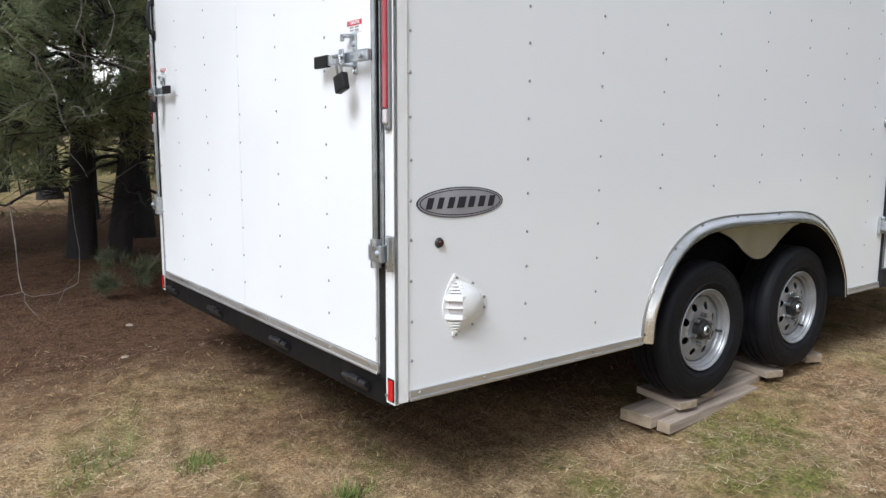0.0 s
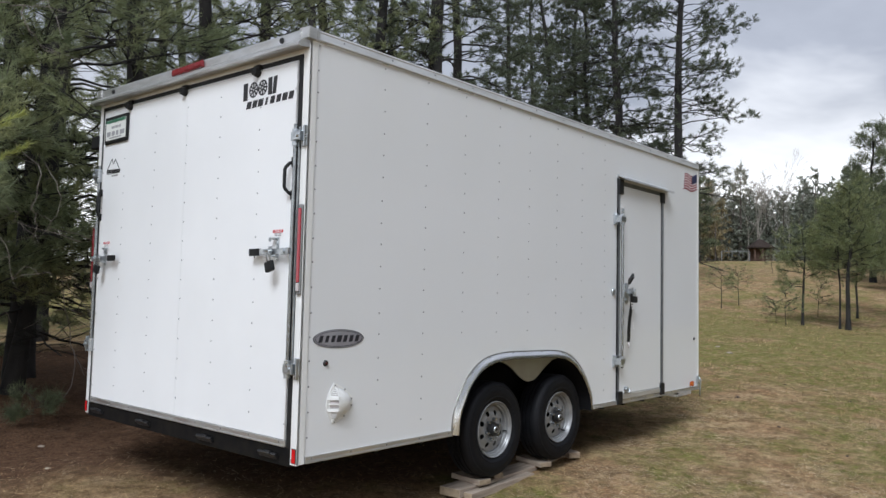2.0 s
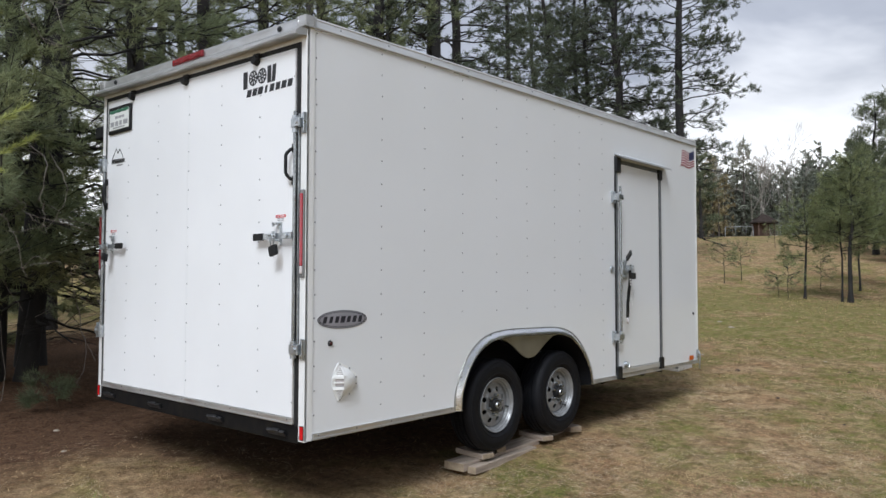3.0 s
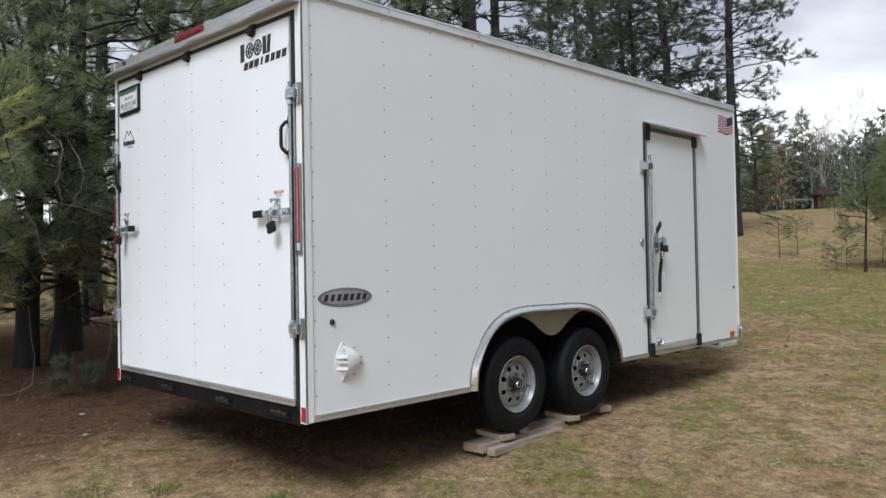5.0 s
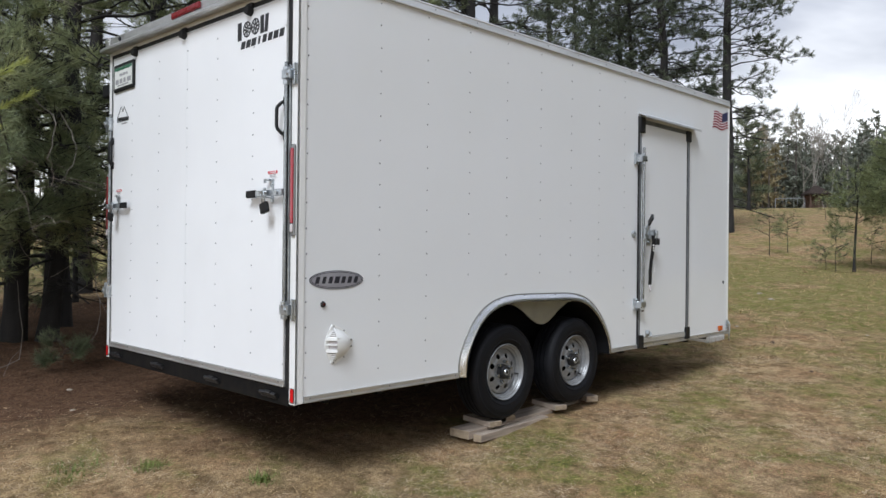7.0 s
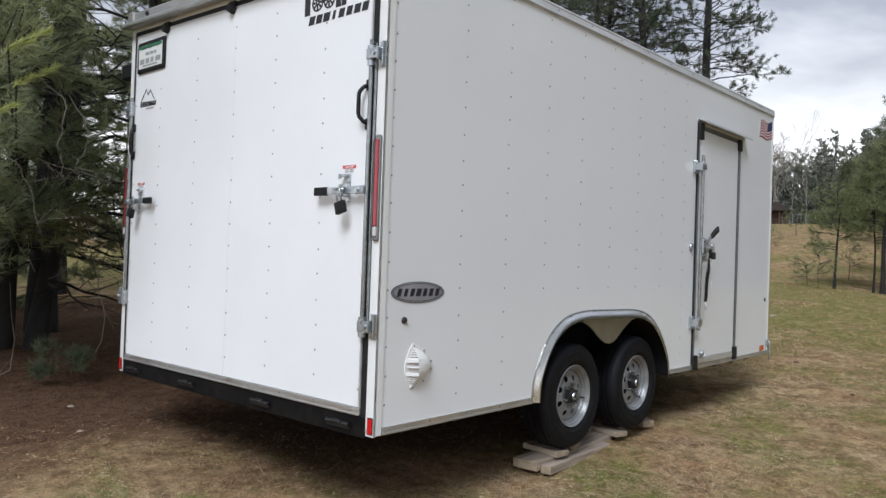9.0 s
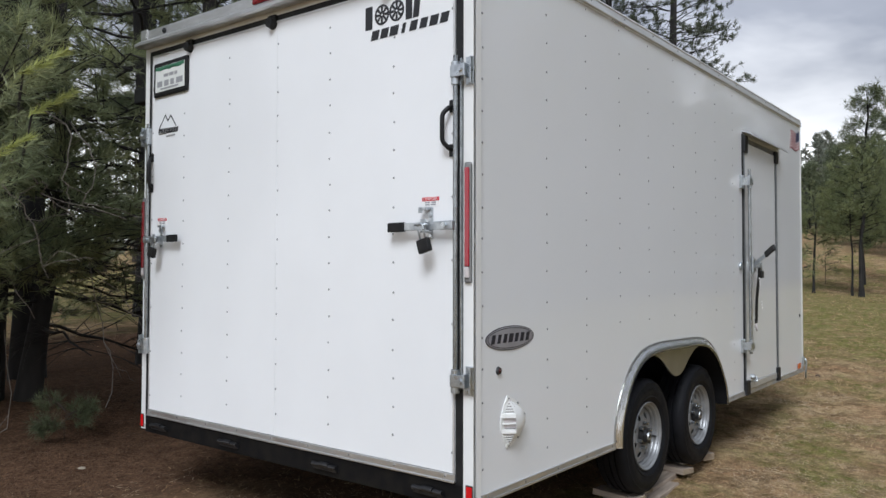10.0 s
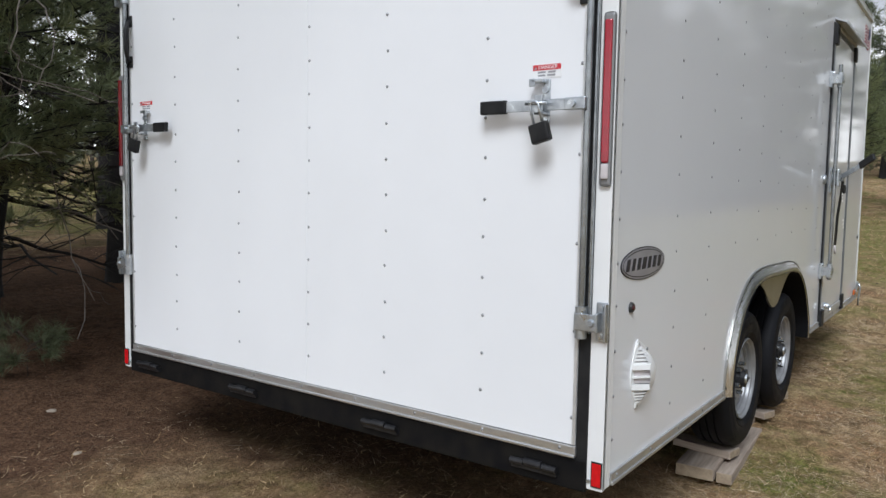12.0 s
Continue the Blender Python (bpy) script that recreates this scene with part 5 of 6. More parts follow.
def tube_arrays(store, pts, radii, seg):
    """Adds a tapering round limb to lists of vertices and triangles."""
    pts = np.asarray(pts, float)
    d = np.gradient(pts, axis=0)
    d /= np.linalg.norm(d, axis=1, keepdims=True) + 1e-9
    ref = np.array([0, 0, 1.0]) if abs(d[0][2]) < 0.8 else np.array([1.0, 0, 0])
    a = np.cross(d, ref)
    a /= np.linalg.norm(a, axis=1, keepdims=True) + 1e-9
    b = np.cross(d, a)
    t = np.linspace(0, 2 * np.pi, seg, endpoint=False)
    ring = pts[:, None] + np.asarray(radii)[:, None, None] * (np.cos(t)[None, :, None] * a[:, None] + np.sin(t)[None, :, None] * b[:, None])
    k = store[2]
    store[0].append(ring.reshape(-1, 3))
    n = len(pts)
    i = np.arange(n - 1)[:, None] * seg
    j = np.arange(seg)[None]
    p, q = k + i + j, k + i + (j + 1) % seg
    store[1].append(np.concatenate([np.stack([p, q, q + seg], -1).reshape(-1, 3), np.stack([p, q + seg, p + seg], -1).reshape(-1, 3)]))
    store[2] = k + n * seg


def limb_path(start, az, length, rise, droop, rs, n=7, wiggle=0.05):
    t = np.linspace(0, 1, n)
    w = np.cumsum(rs.normal(0, wiggle, (n, 3)), 0) * length * 0.5
    w -= w[0]
    r = np.stack([np.cos(az) * t * length, np.sin(az) * t * length, length * (rise * t - droop * t ** 1.6 + 0.30 * droop * t ** 4)], -1)
    return np.asarray(start) + r + w


def pine(x, y, height, seed, crown_from=0.25, spread=0.25, limbs=36, twigs=7, needles=16, needle=0.17, width=0.007, trunk_r=0.15,
         lean=(0, 0), dead=0, mats=None, label="", density=1.0, tip=0.35, z=None, group="pines", droop=0.35, extra=(), tips=(), bark=None, bunch=0.10, brush=1.0):
    """A ponderosa-like pine: bent tapering trunk, whorled limbs, twigs with brushes of long needles."""
    rs = np.random.RandomState(seed)
    z = gz(x, y) - 0.05 if z is None else z
    tree = thing("pine_tree", (x, y, z), label or "tall dark pine with rough bark and long needles", "tree", group)
    th = np.linspace(0, 1, 12)
    bend = np.cumsum(rs.normal(0, 0.010, (12, 2)), 0) * height
    bend -= bend[0]
    tilt = np.minimum(th, 0.25) * height               # the lean is in the lowest quarter, above it the trunk rights itself
    spine = np.stack([lean[0] * tilt + bend[:, 0] * th, lean[1] * tilt + bend[:, 1] * th, th * height], -1)
    rad = trunk_r * (1 - th) ** 0.8 + min(0.012, trunk_r * 0.3)
    rad[0] *= 1.35
    st = [[], [], 0]
    tube_arrays(st, spine, rad, 12)
    trunk = tri_object("trunk", np.concatenate(st[0]), bark or M_BARK, tree, tris=np.concatenate(st[1]))
    trunk.data.polygons.foreach_set("use_smooth", [True] * len(trunk.data.polygons))
    wood, pos, way, size = [[], [], 0], [], [], []
    todo = []
    for k in range(limbs):
        h = crown_from + (0.99 - crown_from) * ((k + rs.uniform(0, 0.9)) / limbs) ** 0.92
        u = (h - crown_from) / (1 - crown_from)
        ln = spread * height * (1 - u) ** 0.72 * rs.uniform(0.65, 1.15) * min(1, 0.55 + 1.8 * u) + 0.25
        todo.append((h, rs.uniform(0, 2 * np.pi), ln, rs.uniform(-0.05, 0.45) + 0.5 * u, droop * rs.uniform(0.6, 1.2) * (1 - u), "live"))
    for k in range(dead):
        h = rs.uniform(0.06, crown_from + 0.12)
        todo.append((h, rs.uniform(0, 2 * np.pi), spread * height * rs.uniform(0.35, 0.8), rs.uniform(0.0, 0.2), rs.uniform(0.3, 0.6), "dead"))
    for h, a, ln in extra:
        todo.append((h, a, ln, 0.12, 0.30, "live"))
    bright = []
    for h, a, ln, rise, dr, state in todo:
        live = state != "dead"
        s0 = np.array([np.interp(h, th, spine[:, i]) for i in range(3)])
        path = limb_path(s0, a, ln, rise, dr, rs, 7, 0.05)
        r0 = 0.10 * np.interp(h, th, rad) + 0.006 + 0.004 * ln
        tube_arrays(wood, path, np.linspace(r0, 0.006, len(path)), 5)
        nt = max(3, int(twigs * (0.5 + ln / (spread * height + 0.3))))
        for i in range(nt):
            f = rs.uniform(0.30, 1.0) if live else rs.uniform(0.25, 0.95)
            p = np.array([np.interp(f, np.linspace(0, 1, len(path)), path[:, c]) for c in range(3)])
            ta = a + rs.choice([-1, 1]) * rs.uniform(0.35, 1.25)
            tl = ln * rs.uniform(0.18, 0.42) * (1.15 - 0.6 * f) + 0.12
            tw = limb_path(p, ta, tl, rs.uniform(-0.25, 0.75), rs.uniform(0, 0.3), rs, 4, 0.07)
            if width < 0.0085:
                tube_arrays(wood, tw, np.linspace(max(0.004, r0 * 0.35), 0.003, 4), 3)
            else:
                tube_arrays(wood, tw[[0, 2, 3]], np.linspace(max(0.006, r0 * 0.35), 0.005, 3), 3)
            if live:
                m = max(2, int(rs.poisson(4 * density * (0.5 + tl))))
                for g in np.sort(rs.uniform(0.35 if width < 0.0085 else 0.65, 1.0, m)):
                    q = np.array([np.interp(g, np.linspace(0, 1, 4), tw[:, c]) for c in range(3)])
                    pos.append(q + rs.normal(0, 0.03 if width < 0.0085 else bunch, 3))
                    way.append((tw[-1] - tw[0]) / tl + rs.normal(0, 0.35, 3) + [0, 0, tip])
                    size.append(rs.uniform(0.75, 1.2))
                    bright.append(False)
            elif rs.rand() < 0.8:
                for g in range(2):
                    q = tw[rs.randint(1, 4)]
                    e = limb_path(q, ta + rs.uniform(-1, 1), tl * 0.5, rs.uniform(-0.6, 0.2), 0.2, rs, 3, 0.1)
                    tube_arrays(wood, e, np.linspace(0.004, 0.002, 3), 3)
    for tip, aim in tips:
        end, aim = np.array(tip) - (x, y, z), np.array(aim, float)
        s0 = np.array([np.interp(end[2] * 0.9 / height, th, spine[:, i]) for i in range(3)])
        t = np.linspace(0, 1, 9)[:, None]
        bow = s0 + (end - aim * 0.30 - s0) * t + [0, 0, -0.18] * np.sin(np.pi * t)
        tube_arrays(wood, np.vstack([bow, end - aim * 0.12]), np.linspace(0.018, 0.004, 10), 5)
        for g in rs.uniform(0.55, 1.0, 24):
            pos.append(np.array([np.interp(g, t[:, 0], bow[:, c]) for c in range(3)]) + rs.normal(0, 0.05, 3))
            way.append(aim + rs.normal(0, 0.4, 3))
            size.append(rs.uniform(0.75, 1.1))
            bright.append(False)
        for g in np.linspace(0.30, 0.04, 9):
            pos.append(end - aim * g + rs.normal(0, 0.006, 3))
            way.append(aim + rs.normal(0, 0.12, 3))
            size.append(rs.uniform(0.75, 1.0))
            bright.append(True)
    tagged(tri_object("branchwork", np.concatenate(wood[0]), bark or M_BARKDARK, tree, tris=np.concatenate(wood[1])), kind="stuff")
    tpl = [tuft_template(needles, rs, needle, width, brush) for _ in range(4)]
    pos, way, size, bright = np.array(pos), np.array(way), np.array(size), np.array(bright)
    if bright.any():
        fresh = place_tufts(pos[bright], way[bright], size[bright], [tuft_template(34, rs, needle * 0.6, width * 0.9, 0.45) for _ in range(3)], rs)
        tagged(tri_object("fresh_growth", fresh, M_SHOOT, tree, "bright yellow-green branch tips"), kind="stuff")
    crown = place_tufts(pos[~bright], way[~bright], size[~bright], tpl, rs)
    tagged(tri_object("crown", crown, mats or M_NEEDLE, tree, "long green needles in brushes"), kind="stuff")
    return tree


# the clump of pines beside the trailer's rear
NEAR, BACK = "pines beside the trailer", "pines behind the trailer"
TIPS = tuple(((tx, ty, tz), (0.80, 0.15, 0.58)) for tx, ty, tz in ((-0.82, 1.98, 2.79), (-0.75, 2.04, 2.60), (-0.98, 2.02, 2.33), (-1.04, 2.0, 3.40)))
near_kw = dict(twigs=12, needles=26, needle=0.134, width=0.0063, density=1.0, brush=0.78, group=NEAR, bark=M_BARKSHADE)
pine(0.05, 5.30, 9.0, 11, crown_from=0.15, spread=0.23, limbs=38, trunk_r=0.095, lean=(0.05, -0.02), dead=5,
     label="crooked pine with low drooping limbs and brown needles below",
     extra=((0.30, radians(-118), 2.6), (0.26, radians(-124), 2.6), (0.36, radians(-120), 2.6), (0.22, radians(-130), 2.5), (0.315, radians(-126), 2.9), (0.27, radians(-132), 2.8),
            (0.20, radians(-140), 1.9), (0.21, radians(-102), 1.6), (0.21, radians(-78), 1.4), (0.235, radians(-125), 1.9), (0.25, radians(-98), 1.7),
            (0.275, radians(-78), 1.6), (0.29, radians(-112), 2.0),
            (0.13, radians(-150), 2.0), (0.15, radians(-132), 2.2), (0.17, radians(-118), 2.0), (0.18, radians(-145), 2.4), (0.14, radians(-105), 1.5), (0.19, radians(-165), 2.0), (0.16, radians(-92), 1.3), (0.24, radians(-150), 2.4)),
     tips=TIPS, **near_kw)
pine(0.33, 5.15, 8.0, 12, crown_from=0.25, spread=0.25, limbs=36, trunk_r=0.078, lean=(0.12, 0.0), dead=7,
     extra=((0.33, radians(-88), 2.4), (0.38, radians(-100), 2.4), (0.19, radians(-58), 1.7), (0.21, radians(-92), 1.7), (0.23, radians(-50), 1.9), (0.27, radians(-74), 1.8), (0.30, radians(-35), 2.0),
            (0.14, radians(-80), 1.2), (0.16, radians(-110), 1.5), (0.24, radians(-110), 1.8), (0.18, radians(-125), 1.6)), **near_kw)
pine(-1.15, 5.35, 6.0, 17, crown_from=0.10, spread=0.28, limbs=46, trunk_r=0.065, dead=3, **near_kw)
pine(0.85, 6.40, 10.5, 13, crown_from=0.22, spread=0.20, limbs=34, trunk_r=0.13, dead=7, **near_kw)
pine(2.40, 6.60, 11.0, 14, crown_from=0.20, spread=0.20, limbs=34, trunk_r=0.15, dead=8, **near_kw)
pine(-2.90, 8.40, 9.0, 15, crown_from=0.14, spread=0.24, limbs=34, trunk_r=0.13, dead=4, **near_kw)
pine(7.50, 9.60, 11.0, 26, crown_from=0.22, spread=0.23, limbs=40, trunk_r=0.15, dead=6, **near_kw)
pine(10.6, 10.2, 11.0, 27, crown_from=0.22, spread=0.23, limbs=40, trunk_r=0.15, dead=6, **near_kw)
pine(4.60, 8.40, 12.0, 16, crown_from=0.24, spread=0.23, limbs=44, trunk_r=0.17, dead=8, **near_kw)

for px, py, hgt, seed in ((5.7, 12.6, 12.5, 28), (3.0, 11.6, 11.5, 29), (1.0, 12.4, 11.0, 30)):
    pine(px, py, hgt, seed, crown_from=0.22, spread=0.24, limbs=52, twigs=10, needles=16, needle=0.17, width=0.010, trunk_r=0.16, dead=8, density=0.9, group=BACK, bark=M_BARKSHADE)
for px, py, hgt, seed in ((-0.75, 6.9, 4.6, 20), (-1.9, 6.0, 4.4, 19), (-1.25, 6.3, 3.4, 22), (0.9, 8.6, 3.6, 23), (2.2, 9.6, 3.8, 24), (-0.4, 9.4, 3.8, 25)):
    pine(px, py, hgt, seed, crown_from=0.10, spread=0.30, limbs=30, trunk_r=0.035, dead=0, label="slim young pine among the taller pines", **near_kw)

# taller pines further back behind the trailer
EYE0 = (-2.83, -3.50)


def at_bearing(deg, dist):
    return EYE0[0] + dist * math.cos(radians(deg)), EYE0[1] + dist * math.sin(radians(deg))


for deg, dist, hgt, seed, r, base in ((23.4, 37, 22, 31, 0.24, 0.16), (27.7, 35, 23, 32, 0.22, 0.22), (29.8, 39, 20, 33, 0.17, 0.22), (33.0, 41, 21, 34, 0.20, 0.15), (35.8, 33, 19, 35, 0.14, 0.18),
                                      (39.7, 25, 19, 36, 0.21, 0.18), (42.4, 19, 17, 37, 0.26, 0.16), (46.3, 18, 15, 38, 0.18, 0.16), (50.0, 21, 17, 39, 0.2, 0.2), (54.5, 18, 14, 40, 0.2, 0.26),
                                      (31.3, 43, 21, 44, 0.17, 0.16), (34.3, 46, 22, 45, 0.17, 0.16), (60.5, 26, 15, 41, 0.2, 0.26), (71.0, 24, 12, 42, 0.2, 0.24), (80.0, 19, 11, 43, 0.2, 0.2)):
    px, py = at_bearing(deg, dist)
    far = dist / 25
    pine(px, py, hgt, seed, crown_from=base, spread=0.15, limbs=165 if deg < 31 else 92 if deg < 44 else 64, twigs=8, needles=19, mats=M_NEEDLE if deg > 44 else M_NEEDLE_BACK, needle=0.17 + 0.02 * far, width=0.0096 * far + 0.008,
         trunk_r=r, dead=16, group=BACK, density=0.62, droop=0.48, bark=M_BARKSHADE, bunch=0.06)

# young pines on the slope ahead
YOUNG = "young pines on the slope"
for deg, dist, hgt, seed, r in ((20.55, 30, 1.5, 51, 0.020), (19.4, 31, 1.35, 52, 0.018), (16.4, 26, 1.2, 53, 0.012), (15.35, 27.5, 3.2, 54, 0.06), (12.6, 27.0, 4.6, 55, 0.11), (13.1, 27.3, 3.9, 56, 0.045), (12.05, 30.5, 4.2, 57, 0.05),
                                (8.2, 29, 4.9, 60, 0.06), (6.8, 27, 4.6, 61, 0.06), (17.2, 43, 1.2, 62, 0.016), (14.4, 30, 1.3, 63, 0.014), (17.0, 27, 0.8, 64, 0.010)):
    px, py = at_bearing(deg, dist)
    tall = hgt > 2.5
    pine(px, py, hgt, seed, crown_from=0.40 if tall else 0.40, spread=0.23 if tall else 0.15, limbs=(40 if hgt > 3.5 else 28) if tall else 9, twigs=(8 if hgt > 3.5 else 6) if tall else 3, needles=16 if tall else 11, needle=0.17, width=0.009, trunk_r=r * 0.6, bark=M_BARKSHADE, group=YOUNG,
         density=0.9 if tall else 0.6, droop=0.02, tip=0.9, mats=M_NEEDLE_Y, label="young pine with yellow-green needles on the slope")
for deg, dist, hgt, seed in ((11.1, 41, 7.5, 71), (9.3, 38, 7.6, 72), (12.6, 52, 5.4, 73), (7.6, 44, 8.2, 74), (5.5, 44, 8.6, 75), (22.1, 60, 7.4, 76), (13.9, 60, 4.6, 77)):
    px, py = at_bearing(deg, dist)
    pine(px, py, hgt, seed, crown_from=0.07, spread=0.19, limbs=58, twigs=9, needles=9, needle=0.26, width=0.024, trunk_r=0.12, group=BACK, density=1.15, mats=M_NEEDLE_MID, droop=0.2, tip=0.6, bark=M_BARKSHADE)

# pines across the yard, behind the path, that the glossy wall mirrors
for i, (px, py, hgt) in enumerate(((-7, -17, 15), (-2, -20, 18), (2.5, -16, 14), (6, -19, 18), (9, -15, 16), (12.5, -18, 18), (15.5, -15, 17), (19, -17, 19), (22.5, -15, 16), (26, -18, 19), (31, -16, 18), (37, -18, 19), (44, -16, 18), (50, -13.5, 19), (57, -12.5, 20), (64, -9.5, 20), (72, -7.5, 20), (34, -7.5, 14), (40, -6.0, 15), (46, -8.0, 17), (52, -5.5, 18), (60, -4.0, 19), (80, -4.0, 20))):
    pine(px, py, hgt, 90 + i, crown_from=0.14, spread=0.20, limbs=38, twigs=6, needles=6, needle=0.40, width=0.075, trunk_r=0.2, group="pines across the yard", density=0.85)

# a seedling and drooping dead branches under the near pines
seedling = pine(0.08, 3.90, 0.50, 18, crown_from=0.5, spread=0.05, limbs=7, twigs=3, needles=34, needle=0.17, width=0.006, trunk_r=0.004, group="seedlings", droop=0.0, tip=0.9, density=1.6, mats=M_NEEDLE_MID,
     label="small pine seedling with long needles on the brown litter")
seedling.scale = (0.56, 0.56, 0.60)


def dead_branch(points, r, seed, side=7):
    """A bare grey branch with a few side twigs."""
    rs = np.random.RandomState(seed)
    pts = np.array(points, float)
    t = np.linspace(0, len(pts) - 1, 14)
    path = np.stack([np.interp(t, np.arange(len(pts)), pts[:, i]) for i in range(3)], -1)
    path[1:-1] = (path[:-2] + path[1:-1] * 2 + path[2:]) / 4
    path[1:-1] += rs.normal(0, 0.012, (12, 3))
    st = [[], [], 0]
    tube_arrays(st, path, np.linspace(r, r * 0.3, 14), 6)
    for _ in range(side):
        k = rs.randint(3, 13)
        e = limb_path(path[k], rs.uniform(0, 6.28), rs.uniform(0.2, 0.55), rs.uniform(-0.6, 0.3), 0.3, rs, 5, 0.12)
        tube_arrays(st, e, np.linspace(r * 0.4, 0.002, 5), 4)
    ob = thing("dead_branch", tuple(path[0]), "bare grey dead branch drooping under the pines", "branch", "dead branches")
    v = np.concatenate(st[0]) - path[0]
    tri_object("stem", v, M_TWIG, ob, tris=np.concatenate(st[1]))


for i, pts in enumerate(([(0.0, 5.2, 3.3), (-0.25, 4.5, 2.9), (-0.42, 4.1, 2.2), (-0.35, 3.95, 1.6), (-0.15, 3.9, 1.3)],
                         [(0.0, 5.2, 3.0), (0.0, 4.6, 2.9), (0.05, 4.15, 2.3), (0.15, 3.95, 1.55)],
                         [(-0.1, 5.2, 2.8), (-0.6, 4.6, 3.0), (-0.85, 4.2, 2.6), (-0.95, 4.0, 1.9)],
                         [(0.5, 5.1, 2.4), (0.35, 4.4, 2.3), (0.30, 4.0, 1.7), (0.38, 3.9, 1.1), (0.5, 3.85, 0.8)],
                         [(0.8, 6.2, 2.0), (1.3, 5.4, 1.7), (1.7, 4.7, 1.35), (2.0, 4.2, 1.15)],
                         [(0.6, 5.1, 1.5), (1.1, 4.7, 1.25), (1.6, 4.4, 0.95), (2.0, 4.3, 0.7)],
                         [(2.4, 6.5, 2.3), (2.2, 5.6, 2.0), (2.1, 4.8, 1.75), (1.8, 4.2, 1.6)])):
    dead_branch(pts, 0.0075, 200 + i)
for i, pts in enumerate(([(-0.30, 3.9, 3.0), (-0.26, 3.16, 2.60), (-0.31, 3.10, 2.31), (-0.31, 3.10, 2.12), (-0.256, 3.12, 2.02)],
                         [(-0.05, 4.0, 3.0), (-0.11, 3.20, 2.55), (-0.09, 3.12, 2.33), (-0.15, 3.10, 2.18), (-0.256, 3.12, 2.02)],
                         [(-0.95, 3.4, 2.50), (-0.72, 3.14, 2.22), (-0.57, 3.10, 2.08), (-0.47, 3.12, 1.91), (-0.40, 3.12, 1.60)],
                         [(-0.66, 3.5, 2.60), (-0.55, 3.18, 2.28), (-0.44, 3.12, 2.21), (-0.37, 3.12, 2.07)],
                         [(-0.80, 3.2, 3.86), (-0.58, 3.12, 3.90), (-0.40, 3.12, 3.93), (-0.10, 3.14, 4.28)],
                         [(-0.47, 3.12, 3.92), (-0.47, 3.12, 3.83), (-0.44, 3.12, 3.74), (-0.30, 3.14, 3.60), (-0.10, 3.2, 3.61)],
                         [(-0.62, 4.3, 1.10), (-0.62, 4.2, 0.50), (-0.60, 4.2, 0.41), (-0.50, 4.2, 0.385), (-0.32, 4.2, 0.40), (-0.18, 4.2, 0.47), (-0.18, 4.2, 0.70), (-0.2, 4.3, 1.2)])):
    dead_branch(pts, 0.0060, 230 + i, 3)

# ---- far woods, and what stands on the hilltop ----
def far_woods(spots, seed, mats, name, label, dense=11):
    """Many conifers far off, joined."""
    rs = np.random.RandomState(seed)
    wood, crowns = [[], [], 0], []
    tpl = [tuft_template(7, rs, 0.72, 0.27, 1.1) for _ in range(4)]
    for x, y, h, w in spots:
        z = gz(x, y)
        tube_arrays(wood, [(x, y, z - 0.2), (x, y, z + 0.6 * h), (x, y, z + h)], [0.012 * h + 0.04, 0.006 * h + 0.03, 0.01], 6)
        n = int(dense * h)
        u = rs.uniform(0.0, 1.0, n) ** 1.25
        a = rs.uniform(0, 2 * np.pi, n)
        lump = 0.70 + 0.22 * np.sin(2 * a + 7 * u + rs.uniform(0, 6)) + 0.25 * np.sin(5 * a - 23 * u + rs.uniform(0, 6))
        r = w * (1 - u) ** 0.6 * lump * np.sqrt(rs.uniform(0.12, 1, n)) + 0.08
        p = np.stack([x + r * np.cos(a), y + r * np.sin(a), z + h * (0.10 + 0.90 * u) + rs.normal(0, 0.15, n)], -1)
        d = np.stack([np.cos(a), np.sin(a), rs.uniform(-0.1, 0.9, n)], -1)
        crowns.append(place_tufts(p, d, rs.uniform(0.6, 1.15, n) * (0.55 + 0.03 * h), tpl, rs))
    w_ob = tri_object(name + "_trunks", np.concatenate(wood[0]), M_BARKDARK, tris=np.concatenate(wood[1]))
    tagged(w_ob, "dark trunks of distant conifers", "woods", kind="stuff")
    c_ob = tri_object(name, np.concatenate(crowns), mats)
    return tagged(c_ob, label, "woods", kind="stuff")


rs = np.random.RandomState(77)
spots = []
def top_at(x, y, elev):
    """How tall a tree must be for its tip to stand at an elevation seen from the yard."""
    return math.hypot(x - EYE0[0], y - EYE0[1]) * math.tan(radians(elev)) + 1.6 - gz(x, y)


for k in range(230):
    deg = rs.uniform(0, 27)
    x, y = at_bearing(deg, rs.uniform(106, 146))
    spots.append((x, y, max(3.0, top_at(x, y, rs.uniform(5.6, 8.3) + (1.2 if deg < 13 else 0))), rs.uniform(3.0, 5.0)))
for k in range(60):
    x, y = at_bearing(rs.uniform(11, 25), rs.uniform(104, 116))
    spots.append((x, y, top_at(x, y, rs.uniform(5.4, 7.6)), rs.uniform(3.6, 5.2)))
for k in range(140):
    x, y = at_bearing(rs.uniform(2, 26), rs.uniform(103, 112))
    spots.append((x, y, rs.uniform(2.0, 5.5), rs.uniform(2.6, 4.2)))
for deg, dist, elev, w in ((19.2, 104, 9.9, 3.6), (19.7, 106, 8.7, 3.0), (14.4, 105, 9.4, 3.4), (15.2, 110, 8.9, 3.0), (13.4, 108, 8.6, 3.2), (21.2, 108, 9.0, 3.0), (16.7, 112, 8.3, 2.6)):
    x, y = at_bearing(deg, dist)
    spots.append((x, y, top_at(x, y, elev), w))
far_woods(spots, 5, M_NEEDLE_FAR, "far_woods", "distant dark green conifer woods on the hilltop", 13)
spots = []
